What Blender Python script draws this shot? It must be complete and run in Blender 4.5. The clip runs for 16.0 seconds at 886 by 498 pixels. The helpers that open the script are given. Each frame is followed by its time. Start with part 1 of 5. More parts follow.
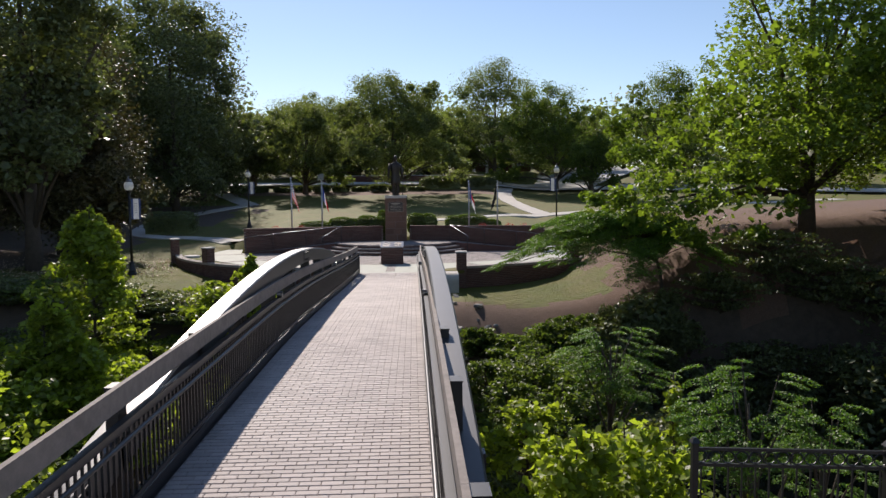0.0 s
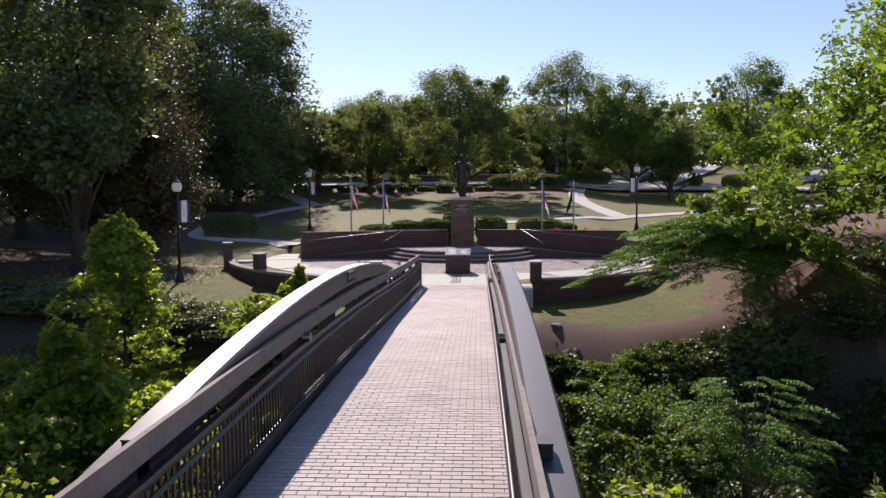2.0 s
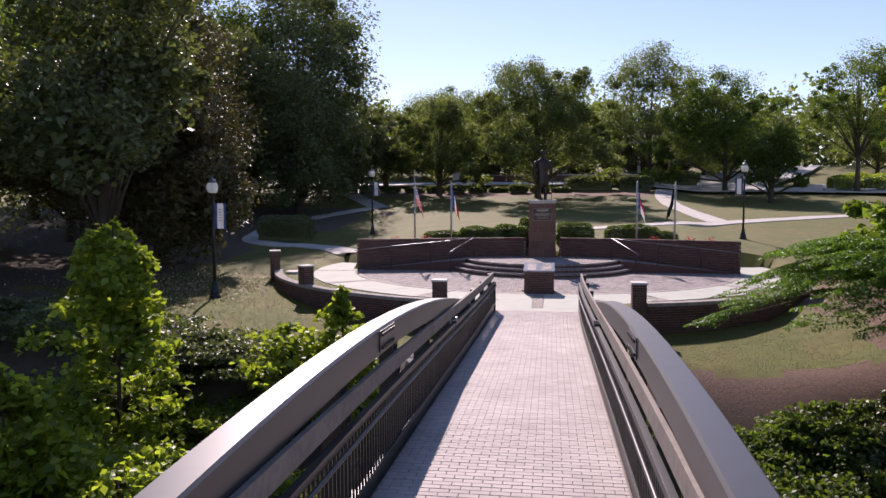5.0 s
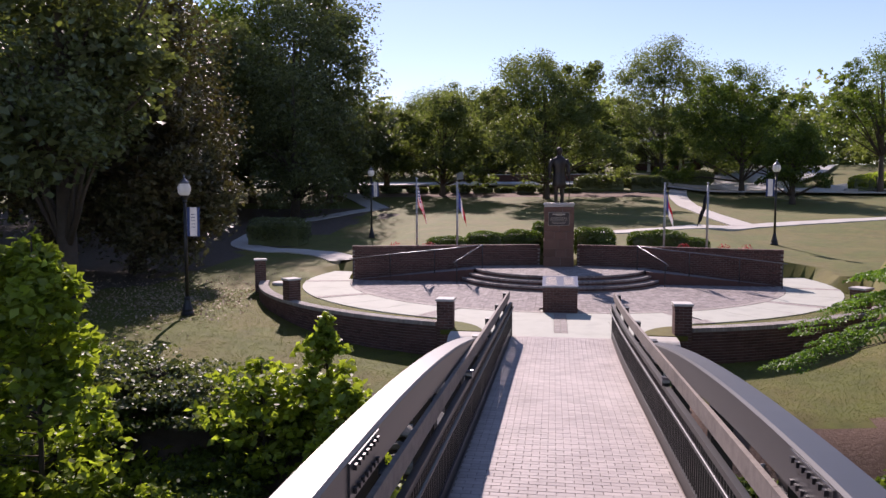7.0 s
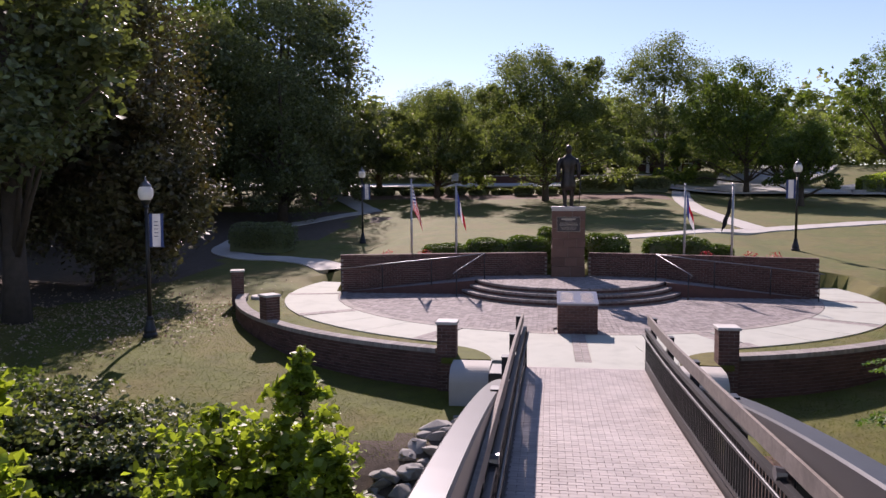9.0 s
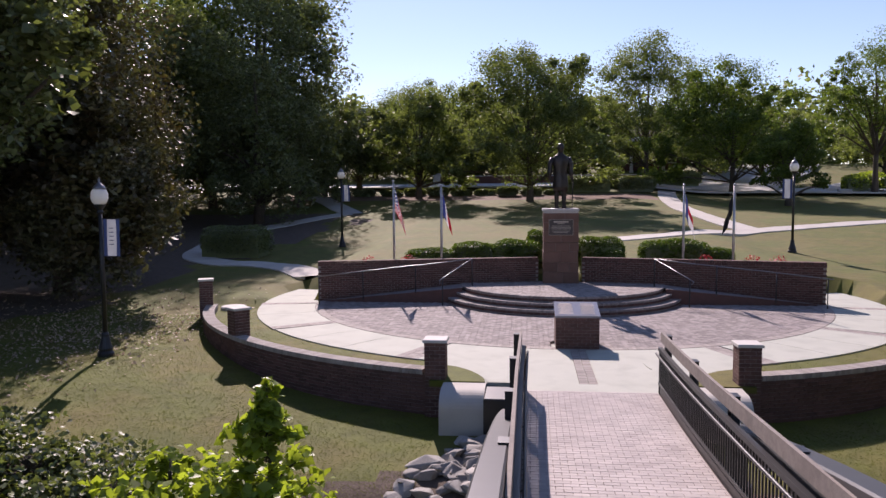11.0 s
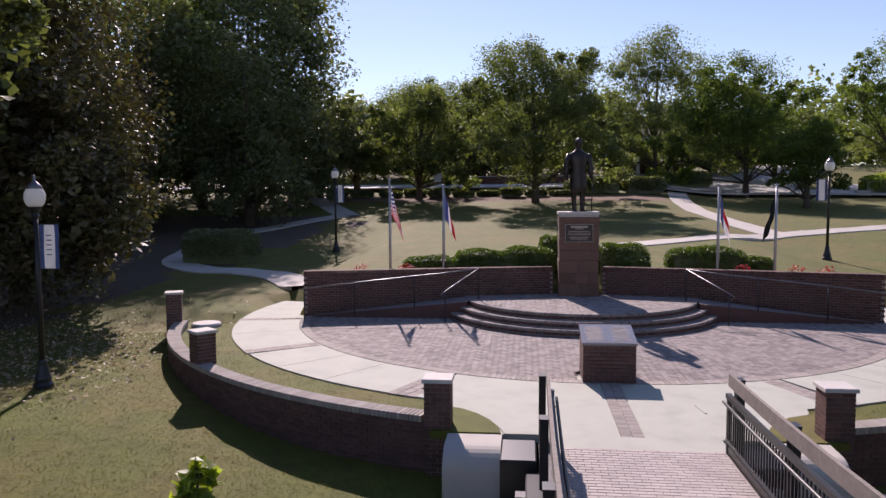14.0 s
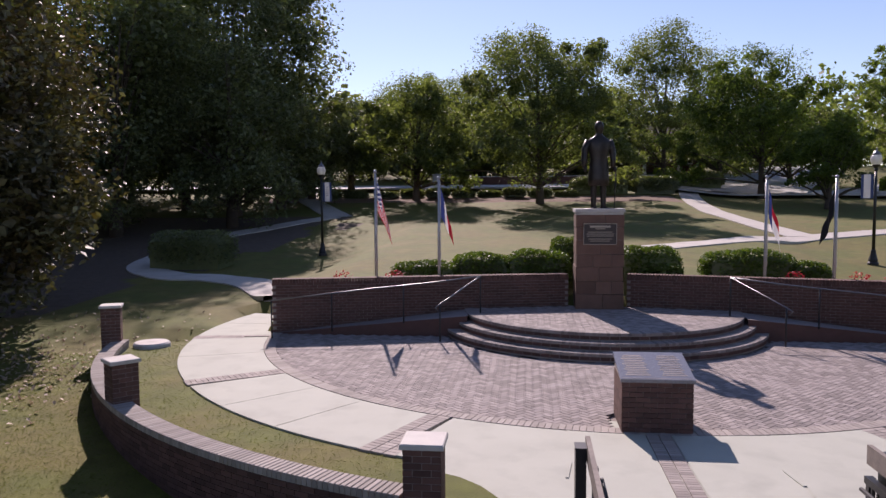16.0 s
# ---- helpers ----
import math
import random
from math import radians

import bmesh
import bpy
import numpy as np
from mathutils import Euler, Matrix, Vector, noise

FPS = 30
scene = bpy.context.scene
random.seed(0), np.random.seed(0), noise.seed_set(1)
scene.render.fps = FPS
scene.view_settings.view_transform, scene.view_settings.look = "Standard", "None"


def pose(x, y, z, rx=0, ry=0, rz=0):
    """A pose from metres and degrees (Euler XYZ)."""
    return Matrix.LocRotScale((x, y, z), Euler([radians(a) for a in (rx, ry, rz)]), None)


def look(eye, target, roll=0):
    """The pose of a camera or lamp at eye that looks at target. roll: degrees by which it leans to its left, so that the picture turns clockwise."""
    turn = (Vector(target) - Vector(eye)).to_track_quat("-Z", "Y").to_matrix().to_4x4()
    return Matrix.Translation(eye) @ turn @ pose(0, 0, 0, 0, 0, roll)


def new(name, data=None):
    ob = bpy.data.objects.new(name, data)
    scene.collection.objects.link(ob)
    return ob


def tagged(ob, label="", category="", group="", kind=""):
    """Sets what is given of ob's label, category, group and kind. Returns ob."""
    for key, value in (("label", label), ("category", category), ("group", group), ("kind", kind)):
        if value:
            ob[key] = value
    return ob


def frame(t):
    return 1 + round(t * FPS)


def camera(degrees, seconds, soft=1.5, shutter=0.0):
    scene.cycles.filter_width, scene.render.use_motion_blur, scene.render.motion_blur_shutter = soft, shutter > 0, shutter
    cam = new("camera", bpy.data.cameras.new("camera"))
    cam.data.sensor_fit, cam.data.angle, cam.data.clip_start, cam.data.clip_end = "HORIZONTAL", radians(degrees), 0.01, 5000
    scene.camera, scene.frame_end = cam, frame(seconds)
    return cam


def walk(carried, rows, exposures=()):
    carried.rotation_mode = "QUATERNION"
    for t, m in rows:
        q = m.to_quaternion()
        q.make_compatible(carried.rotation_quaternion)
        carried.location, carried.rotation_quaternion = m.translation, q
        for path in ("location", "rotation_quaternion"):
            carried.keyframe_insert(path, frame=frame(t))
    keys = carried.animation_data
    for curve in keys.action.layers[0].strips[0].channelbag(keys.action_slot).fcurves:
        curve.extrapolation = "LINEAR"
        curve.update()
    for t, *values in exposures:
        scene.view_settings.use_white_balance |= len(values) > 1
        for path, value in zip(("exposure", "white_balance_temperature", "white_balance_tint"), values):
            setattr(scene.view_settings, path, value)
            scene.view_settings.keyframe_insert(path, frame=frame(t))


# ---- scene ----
cam = camera(62.4, 16.0)
PATH = [
    (0, (0.984, -31.885, 3.227), (1.065, -29.892, 3.076), -0.54),
    (0.5, (0.985, -31.070, 3.225), (1.039, -29.077, 3.074), -0.59),
    (1, (1.013, -30.235, 3.270), (1.017, -28.241, 3.118), -0.63),
    (1.5, (0.939, -29.370, 3.290), (0.892, -27.376, 3.140), -0.45),
    (2, (0.897, -28.548, 3.351), (0.798, -26.556, 3.199), -0.42),
    (2.5, (0.841, -27.708, 3.352), (0.689, -25.720, 3.202), -0.32),
    (3, (0.802, -26.923, 3.384), (0.597, -24.940, 3.234), -0.37),
    (3.5, (0.726, -26.082, 3.376), (0.478, -24.102, 3.227), -0.31),
    (4, (0.640, -25.237, 3.411), (0.365, -23.261, 3.261), -0.28),
    (6.5, (-0.062, -20.889, 3.504), (-0.359, -18.917, 3.353), -0.13),
    (7, (-0.216, -20.097, 3.567), (-0.514, -18.126, 3.414), -0.10),
    (7.5, (-0.412, -19.317, 3.581), (-0.708, -17.345, 3.429), -0.13),
    (8, (-0.551, -18.539, 3.608), (-0.850, -16.567, 3.457), -0.17),
    (8.5, (-0.720, -17.870, 3.632), (-1.015, -15.897, 3.480), -0.13),
    (9, (-0.822, -17.290, 3.624), (-1.101, -15.315, 3.475), -0.24),
    (9.5, (-0.944, -16.778, 3.660), (-1.199, -14.801, 3.508), -0.27),
    (12, (-1.329, -14.867, 3.686), (-1.552, -12.884, 3.539), -0.41),
    (12.5, (-1.409, -14.496, 3.734), (-1.630, -12.514, 3.584), -0.33),
    (13, (-1.466, -14.144, 3.759), (-1.688, -12.162, 3.610), -0.31),
    (13.5, (-1.535, -13.500, 3.726), (-1.760, -11.518, 3.579), -0.35),
    (14, (-1.604, -12.600, 3.678), (-1.832, -10.618, 3.532), -0.35),
    (14.5, (-1.673, -11.750, 3.621), (-1.901, -9.768, 3.478), -0.35),
    (15, (-1.742, -10.850, 3.559), (-1.970, -8.868, 3.418), -0.35),
    (15.5, (-1.811, -9.950, 3.492), (-2.040, -7.968, 3.353), -0.35),
    (16, (-1.880, -9.000, 3.420), (-2.109, -7.018, 3.284), -0.35),
]
EXPOSURES = [(0, 0.22, 6800, 17), (1.5, 0.33, 6750, 23), (3.5, 0.45, 6700, 31), (9, 0.45, 6700, 33), (12.5, 0.38, 6700, 32), (16, 0.28, 6750, 33)]
walk(cam, [(t, look(eye, target, roll)) for t, eye, target, roll in PATH], EXPOSURES)

# ---- light ----
SUN_ELEV, SUN_AZ = 34.5, -15.0
world = bpy.data.worlds.new("sky")
scene.world = world
world.use_nodes = True
wn = world.node_tree
sky = wn.nodes.new("ShaderNodeTexSky")
sky.sky_type = 'NISHITA'
sky.sun_disc = False
sky.sun_elevation = radians(SUN_ELEV)
sky.sun_rotation = radians(SUN_AZ)
sky.air_density, sky.dust_density, sky.ozone_density = 1.0, 0.1, 3.0
wn.links.new(sky.outputs[0], wn.nodes["Background"].inputs[0])
wn.nodes["Background"].inputs[1].default_value = 0.106
sun = new("sun", bpy.data.lights.new("sun", 'SUN'))
sun.data.energy, sun.data.angle, sun.data.color = 5.0, radians(0.53), (1.0, 0.95, 0.87)
az, el = radians(SUN_AZ), radians(SUN_ELEV)
sun_from = Vector((math.sin(az) * math.cos(el), math.cos(az) * math.cos(el), math.sin(el)))
sun.matrix_world = look(sun_from * 80, (0, 0, 0))


# ---- materials ----
def mat(name, base, rough=0.8, metal=0.0, var=0.25, scale=6.0, fine=60.0, bump=0.2, bump_d=0.01, rand=0.0, spec=0.4,
        second=None, second_scale=0.6, trans=0.0, stain=0.0, through_tint=(1.0, 1.0, 1.0)):
    """Procedural surface: base colour varied at two scales, optional second colour in patches, random per object and per island."""
    m = bpy.data.materials.new(name)
    m.use_nodes = True
    t = m.node_tree
    N, Lk = t.nodes, t.links
    p = N["Principled BSDF"]
    p.inputs["Roughness"].default_value = rough
    p.inputs["Metallic"].default_value = metal
    p.inputs["Specular IOR Level"].default_value = spec
    co = N.new("ShaderNodeTexCoord")
    geo = N.new("ShaderNodeNewGeometry")
    def noise_at(sc, detail=4.0):
        n = N.new("ShaderNodeTexNoise")
        n.inputs["Scale"].default_value = sc
        n.inputs["Detail"].default_value = detail
        Lk.new(geo.outputs["Position"], n.inputs["Vector"])
        return n
    n1, n2 = noise_at(scale), noise_at(fine, 3.0)
    def mathn(op, a, b=None, c=None):
        q = N.new("ShaderNodeMath")
        q.operation = op
        for k, v in enumerate((a, b, c)):
            if v is None:
                continue
            if isinstance(v, (int, float)):
                q.inputs[k].default_value = v
            else:
                Lk.new(v, q.inputs[k])
        return q.outputs[0]
    mix = mathn('ADD', mathn('MULTIPLY', n1.outputs[0], 0.6), mathn('MULTIPLY', n2.outputs[0], 0.4))
    val = mathn('MULTIPLY_ADD', mix, 2 * var * 1.6, 1 - var * 1.6)
    if rand:
        oi = N.new("ShaderNodeObjectInfo")
        rr = mathn('ADD', mathn('MULTIPLY', oi.outputs["Random"], 0.5), mathn('MULTIPLY', geo.outputs["Random Per Island"], 0.5))
        rr = mathn('FRACT', mathn('MULTIPLY', rr, 7.31))
        val = mathn('MULTIPLY', val, mathn('MULTIPLY_ADD', rr, 2 * rand, 1 - rand))
    col = N.new("ShaderNodeRGB")
    col.outputs[0].default_value = (*base, 1)
    src = col.outputs[0]
    if second:
        n3 = noise_at(second_scale, 6.0)
        ramp = N.new("ShaderNodeMapRange")
        ramp.inputs["From Min"].default_value, ramp.inputs["From Max"].default_value = 0.42, 0.62
        Lk.new(n3.outputs[0], ramp.inputs["Value"])
        mx = N.new("ShaderNodeMix")
        mx.data_type = 'RGBA'
        Lk.new(ramp.outputs[0], mx.inputs[0])
        Lk.new(src, mx.inputs[6])
        mx.inputs[7].default_value = (*second, 1)
        src = mx.outputs[2]
    if stain:
        n4 = noise_at(1.7, 8.0)
        st = N.new("ShaderNodeMapRange")
        st.inputs["From Min"].default_value, st.inputs["From Max"].default_value = 0.5, 0.75
        st.inputs["To Min"].default_value, st.inputs["To Max"].default_value = 1.0, 1.0 - stain
        Lk.new(n4.outputs[0], st.inputs["Value"])
        val = mathn('MULTIPLY', val, st.outputs[0])
    vm = N.new("ShaderNodeVectorMath")
    vm.operation = 'SCALE'
    Lk.new(src, vm.inputs[0])
    Lk.new(val, vm.inputs["Scale"])
    Lk.new(vm.outputs[0], p.inputs["Base Color"])
    if bump:
        b = N.new("ShaderNodeBump")
        b.inputs["Strength"].default_value, b.inputs["Distance"].default_value = bump, bump_d
        Lk.new(mix, b.inputs["Height"])
        Lk.new(b.outputs[0], p.inputs["Normal"])
    if trans:
        tr = N.new("ShaderNodeBsdfTranslucent")
        sc = N.new("ShaderNodeVectorMath")
        sc.operation = 'MULTIPLY'
        Lk.new(vm.outputs[0], sc.inputs[0])
        sc.inputs[1].default_value = through_tint
        Lk.new(sc.outputs[0], tr.inputs["Color"])
        ms = N.new("ShaderNodeMixShader")
        ms.inputs[0].default_value = trans
        Lk.new(p.outputs[0], ms.inputs[1])
        Lk.new(tr.outputs[0], ms.inputs[2])
        Lk.new(ms.outputs[0], N["Material Output"].inputs[0])
    return m


M = dict(
    grass=mat("lawn", (0.094, 0.106, 0.012), 0.9, var=0.45, scale=2.2, fine=45.0, bump=0.7, bump_d=0.03, second=(0.126, 0.11, 0.021), second_scale=0.5),
    blade=mat("grass_blade", (0.135, 0.158, 0.022), 0.6, var=0.2, rand=0.4, trans=0.5, bump=0),
    mulch=mat("mulch", (0.17, 0.105, 0.075), 0.95, var=0.5, scale=18.0, fine=90.0, bump=0.9, bump_d=0.03),
    soil=mat("soil", (0.105, 0.078, 0.058), 0.95, var=0.5, scale=4.0, fine=40.0, bump=0.9, bump_d=0.04),
    concrete=mat("pale_concrete", (0.435, 0.445, 0.38), 0.85, var=0.10, scale=1.2, fine=70.0, bump=0.1, bump_d=0.004, stain=0.14),
    path=mat("path_concrete", (0.50, 0.47, 0.42), 0.85, var=0.12, scale=1.5, fine=60.0, bump=0.1, stain=0.15),
    asphalt=mat("sunlit_asphalt", (0.42, 0.415, 0.40), 0.7, var=0.15, scale=0.5, fine=60.0, bump=0.15),
    plaza=mat("grey_pink_paver", (0.275, 0.238, 0.222), 0.85, var=0.15, scale=2.0, fine=60.0, bump=0.2, bump_d=0.004, rand=0.28, stain=0.15),
    band=mat("grey_paver_band", (0.33, 0.29, 0.26), 0.85, var=0.15, scale=2.0, fine=60.0, bump=0.2, bump_d=0.004, rand=0.18),
    deck=mat("pink_clay_paver", (0.43, 0.38, 0.355), 0.8, var=0.14, scale=1.5, fine=50.0, bump=0.2, bump_d=0.004, rand=0.09, stain=0.14, second=(0.48, 0.43, 0.40), second_scale=0.5),
    joint=mat("joint_sand", (0.25, 0.21, 0.19), 0.95, var=0.3, scale=3.0, fine=80.0, bump=0.3, bump_d=0.004, second=(0.33, 0.28, 0.25), second_scale=0.4),
    brick=mat("dark_red_brick", (0.115, 0.058, 0.048), 0.85, var=0.25, scale=8.0, fine=80.0, bump=0.3, bump_d=0.003, rand=0.3),
    mortar=mat("mortar", (0.30, 0.26, 0.235), 0.95, var=0.2, scale=8.0, fine=80.0, bump=0.3, bump_d=0.003),
    cap=mat("cast_stone_cap", (0.55, 0.52, 0.48), 0.8, var=0.14, scale=5.0, fine=60.0, bump=0.15, bump_d=0.004, stain=0.2),
    granite=mat("polished_granite", (0.19, 0.19, 0.21), 0.22, var=0.4, scale=30.0, fine=160.0, bump=0.03, spec=0.6),
    stone=mat("brown_stone", (0.17, 0.095, 0.07), 0.85, var=0.3, scale=4.0, fine=40.0, bump=0.5, bump_d=0.01, rand=0.25),
    bronze=mat("dark_bronze", (0.05, 0.042, 0.038), 0.42, metal=0.75, var=0.3, scale=8.0, fine=40.0, bump=0.3, bump_d=0.01),
    plaque=mat("dark_plaque", (0.05, 0.04, 0.04), 0.4, metal=0.4, var=0.15, bump=0),
    letter=mat("plaque_relief", (0.42, 0.36, 0.3), 0.5, metal=0.5, var=0.1, bump=0),
    black=mat("black_painted_steel", (0.018, 0.018, 0.02), 0.4, var=0.2, scale=10.0, fine=80.0, bump=0.05, bump_d=0.002, spec=0.5),
    steel=mat("painted_arch_steel", (0.04, 0.04, 0.043), 0.4, var=0.12, scale=2.0, fine=50.0, bump=0.06, bump_d=0.003, spec=0.6, stain=0.1),
    wood=mat("weathered_rail_wood", (0.24, 0.205, 0.18), 0.85, var=0.35, scale=12.0, fine=110.0, bump=0.4, bump_d=0.006, stain=0.25),
    chrome=mat("steel_handrail", (0.2, 0.2, 0.21), 0.42, metal=0.9, var=0.1, bump=0),
    pole=mat("grey_flagpole", (0.42, 0.42, 0.44), 0.35, metal=0.6, var=0.1, bump=0),
    globe=mat("white_lamp_globe", (0.85, 0.85, 0.83), 0.25, var=0.03, bump=0, trans=0.4),
    bark=mat("bark", (0.085, 0.065, 0.05), 0.95, var=0.4, scale=5.0, fine=40.0, bump=0.9, bump_d=0.03),
    leaf_dark=mat("leaf_dark", (0.12, 0.145, 0.065), 0.5, var=0.3, scale=0.7, fine=6.0, rand=0.45, trans=0.28, bump=0, spec=0.5, through_tint=(1.6, 1.65, 0.6)),
    leaf_mag=mat("leaf_magnolia", (0.11, 0.11, 0.055), 0.58, var=0.3, scale=0.7, fine=6.0, rand=0.5, trans=0.15, bump=0, spec=0.6, second=(0.07, 0.05, 0.022), second_scale=0.8, through_tint=(1.6, 1.65, 0.6)),
    leaf_mid=mat("leaf_mid", (0.095, 0.138, 0.036), 0.5, var=0.3, scale=0.5, fine=6.0, rand=0.4, trans=0.5, bump=0, spec=0.4, through_tint=(1.6, 1.65, 0.6)),
    leaf_far=mat("leaf_far", (0.125, 0.155, 0.07), 0.55, var=0.3, scale=0.4, fine=6.0, rand=0.4, trans=0.5, bump=0, spec=0.35, through_tint=(1.6, 1.65, 0.6)),
    leaf_bank=mat("leaf_bank", (0.13, 0.19, 0.035), 0.5, var=0.3, scale=0.8, fine=8.0, rand=0.45, trans=0.5, bump=0, spec=0.35, through_tint=(1.6, 1.65, 0.6)),
    leaf_lime=mat("leaf_lime", (0.23, 0.29, 0.05), 0.45, var=0.3, scale=0.8, fine=8.0, rand=0.4, trans=0.55, bump=0, spec=0.4, through_tint=(1.6, 1.65, 0.6)),
    leaf_mimosa=mat("leaf_mimosa", (0.1, 0.19, 0.03), 0.5, var=0.25, scale=0.8, fine=8.0, rand=0.35, trans=0.4, bump=0, spec=0.4, through_tint=(1.6, 1.65, 0.6)),
    leaf_box=mat("leaf_boxwood", (0.085, 0.135, 0.022), 0.6, var=0.3, scale=1.0, fine=9.0, rand=0.4, trans=0.3, bump=0, spec=0.4, through_tint=(1.6, 1.65, 0.6)),
    rock=mat("riprap_rock", (0.29, 0.275, 0.255), 0.85, var=0.35, scale=3.0, fine=30.0, bump=0.7, bump_d=0.02, rand=0.25),
    flower=mat("red_flower", (0.5, 0.03, 0.04), 0.6, var=0.2, rand=0.3, trans=0.3, bump=0),
    litter=mat("dry_leaf", (0.46, 0.34, 0.24), 0.6, var=0.3, rand=0.4, trans=0.2, bump=0),
    red=mat("flag_red", (0.5, 0.02, 0.035), 0.8, var=0.1, trans=0.2, bump=0),
    white=mat("flag_white", (0.75, 0.75, 0.75), 0.8, var=0.06, trans=0.3, bump=0),
    blue=mat("flag_blue", (0.03, 0.045, 0.16), 0.8, var=0.1, trans=0.3, bump=0),
    sack=mat("flag_black", (0.012, 0.012, 0.014), 0.85, var=0.2, bump=0),
    banner=mat("banner_blue", (0.03, 0.05, 0.13), 0.7, var=0.1, trans=0.2, bump=0),
    banner_pale=mat("banner_pale", (0.45, 0.47, 0.5), 0.7, var=0.1, trans=0.2, bump=0),
    render_red=mat("red_brick_facade", (0.13, 0.06, 0.048), 0.9, var=0.2, scale=2.0, bump=0.1),
    trim=mat("white_trim", (0.7, 0.68, 0.64), 0.7, var=0.06, bump=0),
    roof=mat("dark_roof", (0.06, 0.055, 0.055), 0.85, var=0.2, scale=3.0, bump=0.2),
    pane=mat("dark_window", (0.02, 0.022, 0.026), 0.08, var=0.05, bump=0, spec=0.7),
    car=mat("silver_car_paint", (0.35, 0.36, 0.38), 0.25, metal=0.5, var=0.05, bump=0),
    water=mat("creek_water", (0.02, 0.022, 0.016), 0.08, var=0.2, bump=0.15, bump_d=0.02, scale=3.0),
)


# ---- mesh helpers ----
class Geo:
    def __init__(self):
        self.v, self.f, self.m = [], [], []

    def add(self, vs, fs, mi=0):
        o = len(self.v)
        self.v.extend(vs)
        self.f.extend([tuple(i + o for i in q) for q in fs])
        self.m.extend([mi] * len(fs))

    def box(self, c, s, rz=0.0, mi=0, taper=1.0, rx=0.0):
        hx, hy, hz = s[0] / 2, s[1] / 2, s[2] / 2
        R = Matrix.Rotation(rz, 3, 'Z') @ Matrix.Rotation(rx, 3, 'X')
        vs = []
        for dz, k in ((-hz, 1.0), (hz, taper)):
            for dx, dy in ((-hx, -hy), (hx, -hy), (hx, hy), (-hx, hy)):
                q = R @ Vector((dx * k, dy * k, dz))
                vs.append((c[0] + q.x, c[1] + q.y, c[2] + q.z))
        self.add(vs, [(3, 2, 1, 0), (4, 5, 6, 7), (0, 1, 5, 4), (1, 2, 6, 5), (2, 3, 7, 6), (3, 0, 4, 7)], mi)

    def cbox(self, c, s, rz=0.0, ch=0.006, mi=0):
        """Box whose upper edges are chamfered."""
        hx, hy, hz = s[0] / 2, s[1] / 2, s[2] / 2
        ca, sa = math.cos(rz), math.sin(rz)
        vs = []
        for dz, k in ((-hz, 0), (hz - ch, 0), (hz, ch)):
            for dx, dy in ((-hx + k, -hy + k), (hx - k, -hy + k), (hx - k, hy - k), (-hx + k, hy - k)):
                vs.append((c[0] + dx * ca - dy * sa, c[1] + dx * sa + dy * ca, c[2] + dz))
        fs = [(8, 9, 10, 11)]
        for a in (0, 4):
            for k in range(4):
                fs.append((a + k, a + (k + 1) % 4, a + 4 + (k + 1) % 4, a + 4 + k))
        self.add(vs, fs, mi)

    def tube(self, pts, radii, n=8, mi=0, cap=True):
        rings = []
        for k, p in enumerate(pts):
            p = Vector(p)
            d = (Vector(pts[min(k + 1, len(pts) - 1)]) - Vector(pts[max(k - 1, 0)])).normalized()
            a = d.orthogonal().normalized() if abs(d.z) < 0.99 else Vector((1, 0, 0))
            if k:
                a = (prev - d * prev.dot(d)).normalized()
            prev = a
            b = d.cross(a)
            r = radii[k] if not isinstance(radii, (int, float)) else radii
            rings.append([tuple(p + a * (r * math.cos(2 * math.pi * i / n)) + b * (r * math.sin(2 * math.pi * i / n))) for i in range(n)])
        vs = [q for r in rings for q in r]
        fs = []
        for k in range(len(rings) - 1):
            for i in range(n):
                j = (i + 1) % n
                fs.append((k * n + i, k * n + j, (k + 1) * n + j, (k + 1) * n + i))
        if cap:
            fs.append(tuple(reversed(range(n))))
            fs.append(tuple((len(rings) - 1) * n + i for i in range(n)))
        self.add(vs, fs, mi)

    def lathe(self, c, prof, n=16, mi=0):
        """Revolves (radius, height) pairs round the vertical through c."""
        vs = [(c[0] + r * math.cos(2 * math.pi * i / n), c[1] + r * math.sin(2 * math.pi * i / n), c[2] + h) for r, h in prof for i in range(n)]
        fs = [(k * n + i, k * n + (i + 1) % n, (k + 1) * n + (i + 1) % n, (k + 1) * n + i) for k in range(len(prof) - 1) for i in range(n)]
        fs += [tuple(reversed(range(n))), tuple((len(prof) - 1) * n + i for i in range(n))]
        self.add(vs, fs, mi)

    def strip(self, left, right, mi=0):
        n = len(left)
        self.add(list(left) + list(right), [(k, k + 1, n + k + 1, n + k) for k in range(n - 1)], mi)

    def mesh(self, name, mats, smooth=False):
        me = bpy.data.meshes.new(name)
        me.from_pydata([tuple(q) for q in self.v], [], self.f)
        for q in (mats if isinstance(mats, (list, tuple)) else [mats]):
            me.materials.append(q)
        if any(self.m):
            me.polygons.foreach_set("material_index", self.m)
        if smooth:
            me.polygons.foreach_set("use_smooth", [True] * len(me.polygons))
        me.update()
        return me


def thing(name, label, category, at=(0, 0, 0), rz=0.0, group="", kind=""):
    e = new(name)
    e.location, e.rotation_euler = at, (0, 0, rz)
    e.empty_display_size = 0.1
    return tagged(e, label, category, group, kind)


def part(name, geo, material, parent, label="", smooth=False, kind=""):
    me = geo if isinstance(geo, bpy.types.Mesh) else geo.mesh(name, material, smooth)
    ob = new(name, me)
    ob.parent = parent
    return tagged(ob, label, kind=kind)


def solo(name, geo, material, label, category, kind="", smooth=False, group=""):
    return tagged(new(name, geo.mesh(name, material, smooth)), label, category, group, kind)


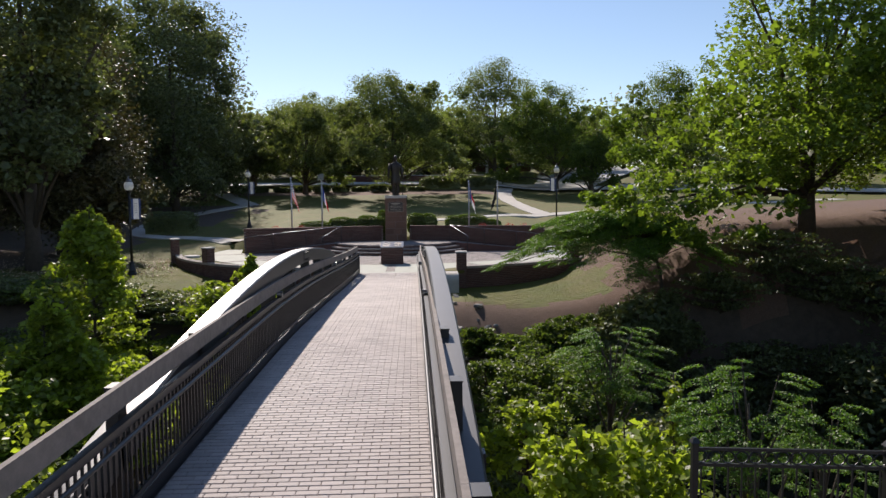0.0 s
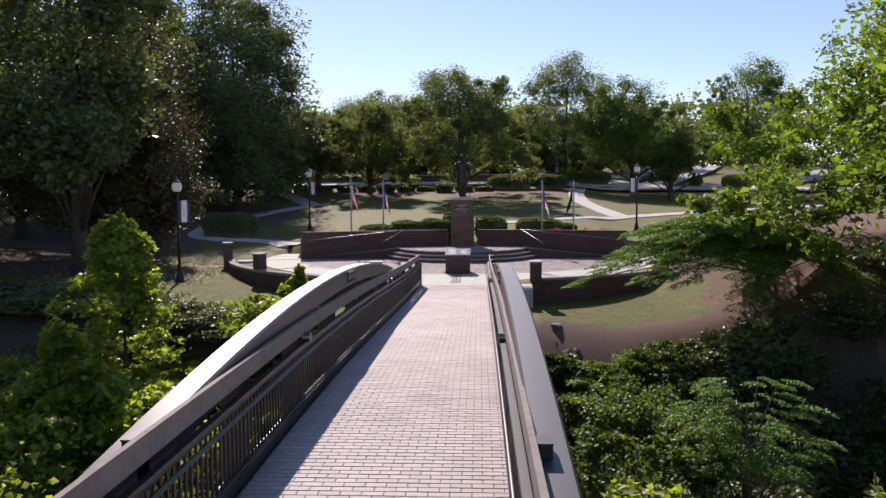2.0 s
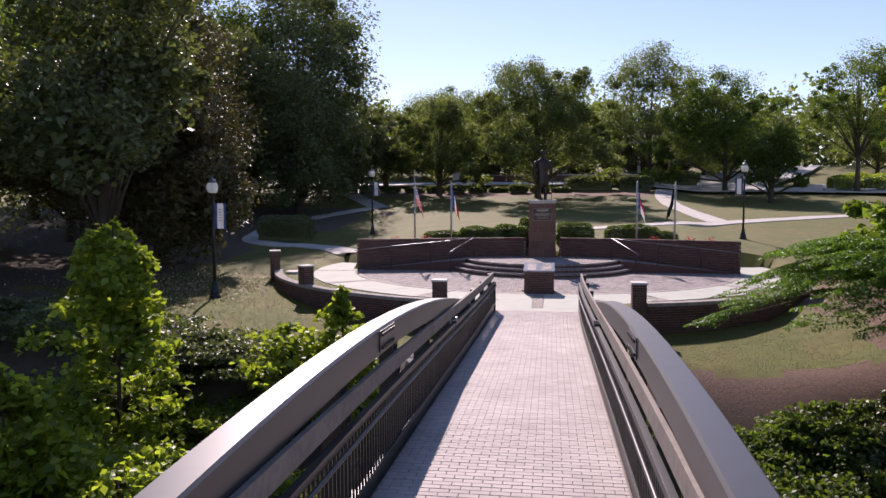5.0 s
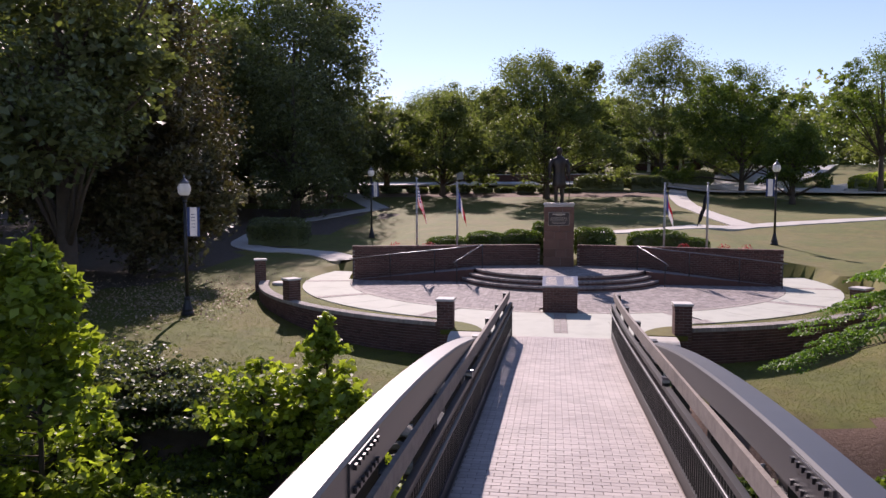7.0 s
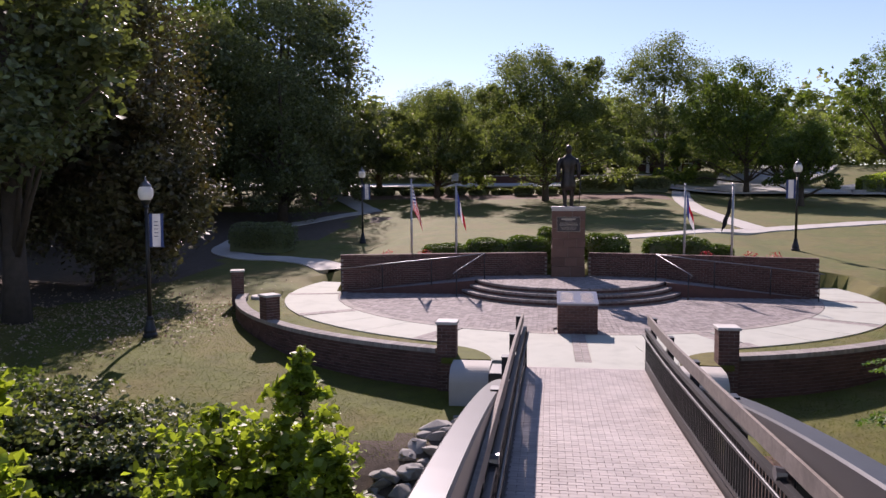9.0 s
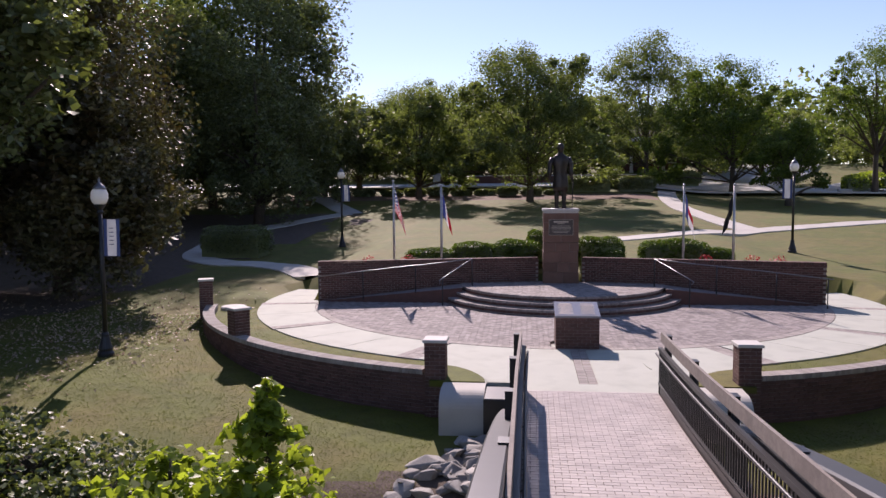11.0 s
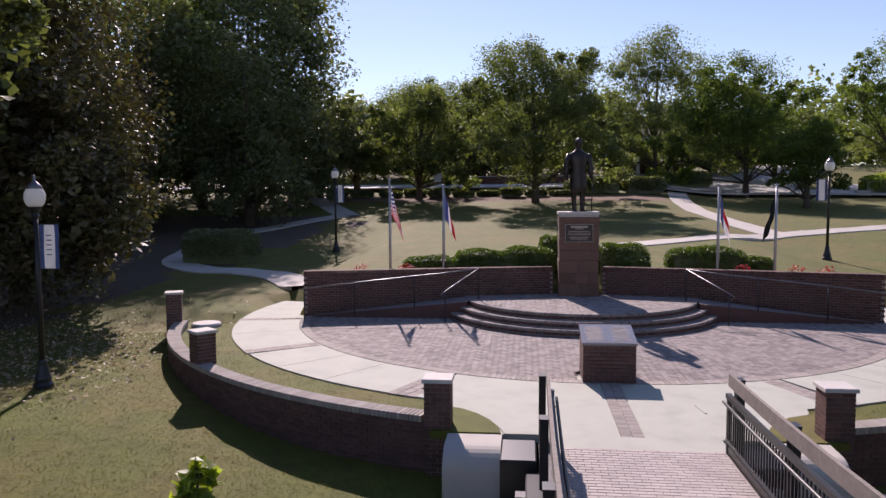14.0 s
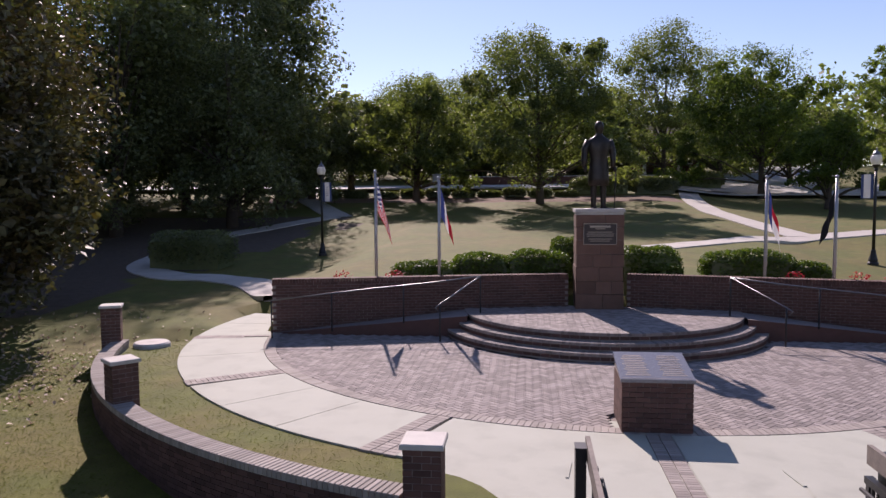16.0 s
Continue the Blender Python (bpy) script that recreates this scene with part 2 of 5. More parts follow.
def leaf_mesh(name, pos, size, material, aspect=0.55, up=0.35, seed=0, fold=0.25, lobes=False):
    """Many small leaves: pos is an N x 3 array, size one length each; every leaf is a folded blade of four corners and a ridge."""
    rng = np.random.default_rng(seed)
    n = len(pos)
    d = rng.normal(size=(n, 3))
    d[:, 2] = d[:, 2] * 0.6 - 0.15
    d /= np.linalg.norm(d, axis=1)[:, None]
    nr = rng.normal(size=(n, 3))
    nr[:, 2] = np.abs(nr[:, 2]) + up
    s = np.cross(d, nr)
    s /= np.linalg.norm(s, axis=1)[:, None] + 1e-9
    nn = np.cross(s, d)
    L = (size * rng.uniform(0.65, 1.25, n))[:, None]
    W = L * aspect
    base, tip = pos - d * L / 2, pos + d * L / 2
    a, b = pos + s * W / 2 + nn * L * fold * 0.4 - d * L * 0.08, pos - s * W / 2 + nn * L * fold * 0.4 - d * L * 0.08
    v = np.stack([base, a, tip, b], 1).reshape(-1, 3)
    k = np.arange(n)[:, None] * 4
    tri = np.concatenate([k + np.array([[0, 1, 2]]), k + np.array([[0, 2, 3]])], 1).reshape(-1, 3)
    me = bpy.data.meshes.new(name)
    me.vertices.add(len(v))
    me.vertices.foreach_set("co", v.astype(np.float32).ravel())
    me.loops.add(tri.size)
    me.loops.foreach_set("vertex_index", tri.astype(np.int32).ravel())
    me.polygons.add(len(tri))
    me.polygons.foreach_set("loop_start", np.arange(0, tri.size, 3, dtype=np.int32))
    me.polygons.foreach_set("loop_total", np.full(len(tri), 3, dtype=np.int32))
    me.materials.append(material)
    me.update(calc_edges=True)
    return me


def blob(rng, n, centre, rad, shell=0.55):
    """n points in an ellipsoid, more of them towards its outside."""
    d = rng.normal(size=(n, 3))
    d /= np.linalg.norm(d, axis=1)[:, None]
    r = rng.uniform(shell ** 3, 1.0, n) ** (1 / 3)
    return np.array(centre) + d * r[:, None] * np.array(rad)


# ---- ground ----
def sm(a, b, v):
    v = min(1.0, max(0.0, (v - a) / (b - a)))
    return v * v * (3 - 2 * v)


RC, RIN, ROUT = (0.0, 10.1), 8.35, 10.3      # plaza: centre and radii of the paved circle and of the concrete walk
WC, WR = (0.0, 10.2), 11.78                    # low curved wall


def north(x, y):
    a = (0.72 - 0.67 * sm(7.8, 11.0, -x) - 0.42 * sm(8.2, 11.5, x)) * (1 - sm(22, 46, y)) + 0.05 * sm(22, 46, y)
    z = a + 0.052 * (y - 12) + 0.045 * max(0.0, y - 26) - 0.097 * max(0.0, y - 112)
    return z - 0.8 * sm(8, 18, x) * sm(30, 55, y)


def south(x, y):
    s = -0.72 + 0.45 * sm(5, 11.5, abs(x)) + 0.65 * sm(12.5, 30, abs(x))
    s -= 0.05 * max(0.0, -1.0 - y) * (1 - sm(10, 20, abs(x)))
    edge = -4.2 - 0.5 * sm(2, 8, x) - 0.004 * x * x
    # extra depth beyond x 5.5 is invented, to put the hollow in shade
    bed = -4.2 - 2.6 * sm(5.5, 9.0, x) * sm(24, 17, x)
    s = s + (bed - s) * sm(edge, edge - 6.5, y)
    s = s + (-0.2 - s) * sm(-23.5, -30.0, y)
    hill = 2.5 * sm(7.0, 13.5, x) * sm(-10.5, -5.0, y) * sm(18, 4, y)
    left = 0.8 * sm(14, 30, -x) * sm(-14, -2, y)
    return s + hill * (1.0 if s > -1 else 1.6) + left


def ground_z(x, y):
    d = math.hypot(x - WC[0], y - WC[1])
    ax = abs(x)
    yw = 10.95 - (ax - 0.78) * 0.2428 if ax < 8.4 else 9.6
    k = sm(yw + 0.05, yw + 0.4, y) if ax < 8.4 else sm(8.6, 10.6, y)
    z = south(x, y) * (1 - k) + north(x, y) * k if k < 1 else north(x, y)
    ring = math.hypot(x - RC[0], y - RC[1])
    if d < WR + 0.05 and y < yw + 0.05:
        z = min(z, -0.35)
    if ring < ROUT + 0.5 and y < 12.6 and ax > 8.4:
        z = min(z, -0.12)
    return z + 0.05 * noise.noise((x * 0.35, y * 0.35, 0)) + 0.02 * noise.noise((x * 1.7, y * 1.7, 3))


def axis(lo, hi, fine, coarse, flo, fhi):
    out, v = [], lo
    while v < hi:
        out.append(v)
        v += fine if flo <= v < fhi else (coarse if abs(v) < 90 else coarse * 12)
    return out + [hi]


def build_ground():
    xs = axis(-700, 700, 0.4, 1.6, -22, 22)
    ys = axis(-500, 1200, 0.4, 1.6, -14, 18)
    g = Geo()
    for y in ys:
        for x in xs:
            g.v.append((x, y, ground_z(x, y)))
    n = len(xs)
    for j in range(len(ys) - 1):
        for i in range(n - 1):
            x, y = (xs[i] + xs[i + 1]) / 2, (ys[j] + ys[j + 1]) / 2
            w = 1.2 * noise.noise((x * 0.5, y * 0.5, 9))
            mi = 0
            if y < -4.5 + w * 0.6 - 0.3 * sm(2, 8, x) and y > -60:
                mi = 1 if x > 1 and y > -7.2 + w else 2
            # below y -7.6 dark soil replaces mulch, its tone standing for the hollow's shade
            if x > 8.6 + w and -7.6 + w < y < 6 + w:
                mi = 1
            if x < -17.5 + 2 * w + 0.1 * (y - 4) and -8 < y < 40:
                mi = 2
            if 50.2 + w < y < 55.6 + w * 0.4 and -24 < x < 10.5:
                mi = 1
            g.f.append((j * n + i, j * n + i + 1, (j + 1) * n + i + 1, (j + 1) * n + i))
            g.m.append(mi)
    return solo("ground", g, [M["grass"], M["mulch"], M["soil"]], "mown lawn with mulch beds sloping down to a creek", "ground", "structure", True)


build_ground()


def arc(c, r, a0, a1, n):
    return [(c[0] + r * math.cos(a0 + (a1 - a0) * k / n), c[1] + r * math.sin(a0 + (a1 - a0) * k / n)) for k in range(n + 1)]


def ring_slab(g, c, r0, r1, a0, a1, z, th, n=48, mi=0):
    p0, p1 = arc(c, r0, a0, a1, n), arc(c, r1, a0, a1, n)
    i0, i1 = [(*q, z) for q in p0], [(*q, z) for q in p1]
    b0, b1 = [(*q, z - th) for q in p0], [(*q, z - th) for q in p1]
    g.strip(i0, i1, mi)
    g.strip(i1, b1, mi)
    g.strip(b0, i0, mi)
    g.add([i0[0], i1[0], b1[0], b0[0]], [(0, 1, 2, 3)], mi)
    g.add([i0[-1], b0[-1], b1[-1], i1[-1]], [(0, 1, 2, 3)], mi)


# plaza bed under the pavers, concrete walk in separate slabs, grass strip along the wall
def build_plaza():
    g = Geo()
    pts = [(*q, -0.055) for q in arc(RC, RIN, math.pi * 0.85, math.pi * 2.15, 90)]
    g.add(pts, [tuple(range(len(pts)))])
    plaza = solo("plaza_bed", g, M["joint"], "sand bed below the plaza pavers", "pavement", "structure")
    walk_ob = thing("concrete_walk", "pale concrete walk curving round a paved plaza", "pavement", kind="structure")
    a0, a1 = math.radians(168), math.radians(372)
    bands = {(189, 190.6), (215.9, 218.4), (246.3, 249)}
    cuts = [168, 178, 189, 190.6, 203, 215.9, 218.4, 227.5, 236.5, 246.3]
    full = cuts + [249, 262.4]
    for side in (1, -1):
        for k in range(len(full) - 1):
            u, v = full[k], full[k + 1]
            if (u, v) in bands:
                continue
            gap = 0.05
            p, q = math.radians(u + gap), math.radians(v - gap)
            if side < 0:
                p, q = math.pi * 3 - q, math.pi * 3 - p
            g = Geo()
            ring_slab(g, RC, RIN + 0.12, ROUT, p, q, 0.0, 0.12, 10)
            part("slab", g, M["concrete"], walk_ob)
    # entry apron between bridge and plaza, with a paver strip in its middle
    for sx in (-1, 1):
        g = Geo()
        x0, x1 = 0.19, 1.3
        pts, low = [], []
        for k in range(9):
            x = x0 + (x1 - x0) * k / 8
            pts.append((sx * x, RC[1] - math.sqrt((RIN + 0.12) ** 2 - x * x), 0.004))
            low.append((sx * x, -1.5, 0.004))
        g.strip(low, pts) if sx > 0 else g.strip(pts, low)
        part("slab", g, M["concrete"], walk_ob)
        # wing of the apron that flares along the grass island
        g = Geo()
        L = [(sx * (1.3 + 0.02 * k), -1.5 + 0.25 * k, 0.003) for k in range(13)]
        R = [(sx * (1.95 + 1.2 * sm(0, 1, (k / 7)) - 1.3 * sm(7, 12, k)), -1.5 + 0.25 * k, 0.003) for k in range(13)]
        g.strip(L, R) if sx > 0 else g.strip(R, L)
        part("slab", g, M["concrete"], walk_ob)
    g = Geo()
    g.box((0, 0.4, -0.072), (5.6, 3.8, 0.12))
    part("slab_base", g, M["concrete"], walk_ob)
    g = Geo()
    g.box((0, -1.78, -0.03), (2.6, 0.56, 0.07))
    part("threshold", g, M["concrete"], walk_ob)
    g = Geo()
    ring_slab(g, WC, ROUT - 0.2, WR + 0.02, math.radians(196), math.radians(256.5), -0.03, 0.1, 60)
    ring_slab(g, WC, ROUT - 0.2, WR + 0.02, math.radians(283.5), math.radians(344), -0.03, 0.1, 60)
    solo("lawn_strip", g, M["grass"], "narrow strip of mown grass inside the curved wall", "lawn", "structure")
    return walk_ob


concrete_walk = build_plaza()


# ---- platform, ramps and wing walls ----
PLAT_C, PLAT_Z, RISE = (0.0, 10.4), 0.51, 0.17
WALL_IN, WALL_OUT = (0.78, 10.95), (8.4, 9.1)    # wing wall ends on the plaza side
WTOP = 1.38


def wall_line(s):
    return (WALL_IN[0] + (WALL_OUT[0] - WALL_IN[0]) * s, WALL_IN[1] + (WALL_OUT[1] - WALL_IN[1]) * s)


def build_platform():
    plat = thing("platform", "raised paved platform with three curved brick steps", "steps", kind="structure")
    for k, r in enumerate((4.08, 3.80, 3.52)):
        g = Geo()
        z = RISE * (k + 1)
        a = [math.pi * (1.0 + i / 60) for i in range(61)]
        top = [(PLAT_C[0] + r * math.cos(q), min(PLAT_C[1] + r * math.sin(q), 11.4), z) for q in a]
        low = [(x, y, z - RISE) for x, y, _ in top]
        g.strip(low, top)
        g.add(top, [tuple(range(len(top)))])
        part("step", g, M["joint"], plat)
    return plat


platform = build_platform()


def build_ramp(sx):
    """Sloping brick ramp along a wing wall, from the walk up to the platform."""
    g = Geo()
    n = 16
    L, R, RL = [], [], []
    for k in range(n + 1):
        s = 0.34 + 0.66 * k / n
        x, y = wall_line(s)
        z = 0.005 + (PLAT_Z - 0.01) * (1 - k / n)
        L.append((sx * x, y + 0.02, z))
        R.append((sx * x, 9.05, z))
        RL.append((sx * x, 9.05, -0.06))
    (g.strip(R, L) if sx < 0 else g.strip(L, R))
    (g.strip(RL, R, 1) if sx < 0 else g.strip(R, RL, 1))
    return solo("ramp", g, [M["plaza"], M["brick"]], "brick-paved ramp rising along the dark wing wall", "ramp", "structure")


for sx in (-1, 1):
    build_ramp(sx)


def build_wing(sx):
    wall = thing("wing_wall", "long dark red brick wall with a rowlock top course", "wall", group="wing walls", kind="structure")
    g = Geo()
    (x0, y0), (x1, y1) = WALL_IN, WALL_OUT
    ln = math.hypot(x1 - x0, y1 - y0)
    rz = math.atan2(y1 - y0, x1 - x0)
    nx, ny = -math.sin(rz), math.cos(rz)
    cx, cy = (x0 + x1) / 2 + nx * 0.15, (y0 + y1) / 2 + ny * 0.15
    g.box((sx * cx, cy, WTOP / 2 - 0.25), (ln, 0.29, WTOP + 0.36), sx * rz)
    part("core", g, M["mortar"], wall)
    # brick face
    g = Geo()
    rows = int((WTOP - 0.1) / 0.0755) + 2
    for r in range(rows):
        z = WTOP - 0.125 - r * 0.0755
        u = (r % 2) * 0.1065 + 0.09
        while u < ln - 0.05:
            px, py = x0 + (x1 - x0) * u / ln - nx * 0.002, y0 + (y1 - y0) * u / ln - ny * 0.002
            g.box((sx * px, py, z), (0.203, 0.02, 0.066), sx * rz)
            u += 0.213
    part("brick_face", g, M["brick"], wall, kind="stuff")
    me = Geo()
    me.cbox((0, 0, 0), (0.066, 0.33, 0.1), 0, 0.006)
    mesh = me.mesh("cap_brick", M["brick"])
    u = 0.04
    while u < ln:
        ob = part("cap_brick", mesh, None, wall)
        ob.location = (sx * (x0 + (x1 - x0) * u / ln + nx * 0.15), y0 + (y1 - y0) * u / ln + ny * 0.15, WTOP - 0.045)
        ob.rotation_euler = (0, 0, sx * rz)
        u += 0.0755
    return wall


for sx in (-1, 1):
    build_wing(sx)


# ---- low curved wall with piers ----
def pier_angles():
    return [(-3.0, -1.22), (-8.45, 2.08), (-11.5, 6.9)]


def build_curved_wall(sx):
    wall = thing("curved_wall", "low curved dark brick retaining wall with rowlock coping", "wall", group="curved walls", kind="structure")
    a0 = math.atan2(-1.05 - WC[1], -3.2)
    a1 = math.atan2(7.0 - WC[1], -11.5)
    if a0 > 0:
        a0 -= 2 * math.pi
    if a1 > 0:
        a1 -= 2 * math.pi
    n = 70
    top = 0.18
    g = Geo()
    outer, inner, ob_, ib_ = [], [], [], []
    for k in range(n + 1):
        a = a0 + (a1 - a0) * k / n
        c, s = math.cos(a), math.sin(a)
        for lst, r, z in ((outer, WR + 0.15, top - 0.1), (inner, WR - 0.15, top - 0.1), (ob_, WR + 0.15, -1.6), (ib_, WR - 0.15, -1.6)):
            lst.append((-sx * r * c, WC[1] + r * s, z))
    g.strip(outer, inner)
    g.strip(ob_, outer)
    g.strip(inner, ib_)
    part("core", g, M["mortar"], wall)
    g = Geo()
    for r in range(17):
        z = top - 0.145 - r * 0.0755
        ang = 0.0075 * (r % 2) - 0.004
        while ang < abs(a1 - a0):
            a = a0 + math.copysign(ang, a1 - a0)
            rr = WR + 0.154
            g.box((sx * -rr * math.cos(a) * -1, WC[1] + rr * math.sin(a), z), (0.02, 0.203, 0.066), (a if sx > 0 else math.pi - a))
            ang += 0.213 / rr
    part("brick_face", g, M["brick"], wall, kind="stuff")
    me = Geo()
    me.cbox((0, 0, 0), (0.34, 0.066, 0.1), 0, 0.006)
    mesh = me.mesh("coping_brick", M["band"])
    ang = 0.003
    while ang < abs(a1 - a0):
        a = a0 + math.copysign(ang, a1 - a0)
        ob = part("coping_brick", mesh, None, wall)
        ob.location = (sx * WR * math.cos(a), WC[1] + WR * math.sin(a), top - 0.05)
        ob.rotation_euler = (0, 0, a if sx > 0 else math.pi - a)
        ang += 0.0765 / WR
    return wall


for sx in (-1, 1):
    build_curved_wall(-sx)


BRICKS = {}


def brick_data(lx, ly, key):
    k = (round(lx, 3), round(ly, 3))
    if k not in BRICKS:
        g = Geo()
        g.cbox((0, 0, 0), (lx, ly, 0.066), 0, 0.004)
        BRICKS[k] = g.mesh("brick", M["brick"])
    return BRICKS[k]


def lay_bricks(parent, w, d, z0, courses, skin=0.1):
    """Bricks round a rectangular shaft of size w x d, in running bond, as parts of parent."""
    P = 0.0755
    for r in range(courses):
        z = z0 + P * (r + 0.5)
        for face in range(4):
            ln = w if face % 2 == 0 else d
            off = (d if face % 2 == 0 else w) / 2 - skin / 2 + 0.004
            n = max(1, round(ln / 0.205))
            bl = ln / n
            cuts = [bl * k for k in range(n + 1)] if (r + face) % 2 == 0 else [0] + [bl * (k + 0.5) for k in range(n)] + [ln]
            for k in range(len(cuts) - 1):
                a, b = cuts[k], cuts[k + 1]
                if b - a < 0.03:
                    continue
                u = (a + b) / 2 - ln / 2
                ob = part("brick", brick_data(b - a - 0.009, skin, 0), None, parent)
                ang = face * math.pi / 2
                ob.location = (u * math.cos(ang) + off * math.sin(ang), u * math.sin(ang) - off * math.cos(ang), z)
                ob.rotation_euler = (0, 0, ang)


def build_pier(x, y, ztop, zlow, rz, label):
    e = thing("brick_pier", label, "pier", (x, y, 0), rz, "brick piers")
    g = Geo()
    h = ztop - 0.06 - zlow
    g.box((0, 0, zlow + h / 2), (0.40, 0.40, h))
    part("core", g, M["mortar"], e)
    n = int(h / 0.0755)
    lay_bricks(e, 0.41, 0.41, ztop - 0.06 - n * 0.0755, n)
    g = Geo()
    g.cbox((0, 0, ztop - 0.03), (0.48, 0.48, 0.06), 0, 0.012)
    part("cap", g, M["cap"], e, "flat pale cast stone cap")
    return e


for sx in (-1, 1):
    for k, (px, py) in enumerate(pier_angles()):
        zt = (0.81, 0.87, 1.02)[k]
        ang = math.atan2(py - WC[1], -px * 1.0) + math.pi / 2
        build_pier(sx * -px, py, zt, (-1.0, -0.75, -0.35)[k], sx * ang * (0.0 if k == 0 else 0.9) if k else 0.0, "square brick pier with pale stone cap on the curved wall")


# ---- bridge ----
def deck_z(y):
    return 0.005 + 0.66 * sm(-1.0, -21.0, y) - (0.0012 * (y + 21) ** 2 if y < -21 else 0.0)


Y0, Y1, DW = -2.06, -35.0, 1.23


def skew(y):
    return -0.05 * sm(0, -6, y)


def arch_z(y):
    return 2.07 - 0.0102 * (y + 17.5) ** 2


def ys_between(a, b, n):
    return [a + (b - a) * k / n for k in range(n + 1)]


def swept(g, x, ys, zf, w, h, mi=0):
    """Rectangular bar along y at x, its upper face at zf(y)."""
    T0, T1 = [(x + skew(y) - w / 2, y, zf(y)) for y in ys], [(x + skew(y) + w / 2, y, zf(y)) for y in ys]
    B0, B1 = [(q[0], q[1], q[2] - h) for q in T0], [(q[0], q[1], q[2] - h) for q in T1]
    n = len(T0)
    fs = []
    for k in range(n - 1):
        for a, b in ((0, 1), (1, 2), (2, 3), (3, 0)):
            fs.append((a * n + k, b * n + k, b * n + k + 1, a * n + k + 1))
    fs += [(0, 3 * n, 2 * n, n), (n - 1, 2 * n - 1, 3 * n - 1, 4 * n - 1)]
    g.add(T0 + T1 + B1 + B0, fs, mi)


def build_bridge():
    br = thing("bridge_deck", "arched pedestrian bridge deck with pink clay pavers", "bridge", kind="structure")
    g = Geo()
    swept(g, 0, ys_between(Y0, Y1, 40), lambda y: deck_z(y) - 0.012, 2 * DW, 0.22)
    part("deck_slab", g, M["joint"], br)
    g = Geo()
    for x in (-1.1, 1.1):
        swept(g, x, ys_between(Y0, Y1, 30), lambda y: deck_z(y) - 0.24, 0.25, 0.45)
    for k in range(13):
        y = -3.2 - 2.6 * k
        g.box((0, y, deck_z(y) - 0.42), (3.5, 0.2, 0.3))
    part("under_beam", g, M["black"], br)
    for x in (-1.265, 1.265):
        g = Geo()
        swept(g, x, ys_between(Y0, Y1, 40), lambda y: deck_z(y) + 0.13, 0.07, 0.3)
        part("kerb_beam", g, M["black"], br)
    return br


bridge = build_bridge()


AX = 1.43


def arch_shift(y):
    return -0.06


def build_arch(sx):
    a = thing("bridge_arch", "grey painted steel box arch rising beside the bridge railing", "bridge arch", group="bridge arches")
    g = Geo()
    ys = ys_between(-2.0, -33.0, 64)
    W, H, b = 0.25, 0.28, 0.02
    prof = [(-W / 2, -H), (-W / 2, -b), (-W / 2 + b, 0), (W / 2 - b, 0), (W / 2, -b), (W / 2, -H)]
    rows = []
    for x, z in prof:
        rows.append([(sx * AX + arch_shift(y) + x, y, arch_z(y) + z) for y in ys])
    n = len(ys)
    vs = [q for r in rows for q in r]
    m = len(prof)
    g.add(vs, [(k * n + i, k * n + i + 1, ((k + 1) % m) * n + i + 1, ((k + 1) % m) * n + i) for k in range(m) for i in range(n - 1)])
    part("box_beam", g, M["steel"], a)
    for yb in (-15.8, -27.0):
        g = Geo()
        sl = math.atan(-0.0204 * (yb + 17.5))
        g.box((sx * AX + arch_shift(yb) - sx * 0.13, yb, arch_z(yb) - 0.14), (0.014, 0.7, 0.22), 0, 0, 1.0, sl)
        part("splice_plate", g, M["steel"], a)
        g = Geo()
        for i in range(7):
            for j in (-0.07, 0.07):
                yy = yb - 0.27 + 0.09 * i
                g.box((sx * AX + arch_shift(yy) - sx * 0.145, yy, arch_z(yy) - 0.14 + j), (0.03, 0.034, 0.034))
        part("bolt", g, M["black"], a, kind="stuff")
    k = 0
    y = -4.33
    while y > -31:
        zb, zt = deck_z(y) - 0.5, arch_z(y) - 0.29
        if zt - zb > 0.15:
            g = Geo()
            g.box((sx * AX + arch_shift(y), y, (zb + zt) / 2), (0.18, 0.2, zt - zb))
            part("hanger", g, M["black"], a)
        y -= 2.17
    return a


for sx in (-1, 1):
    build_arch(sx)


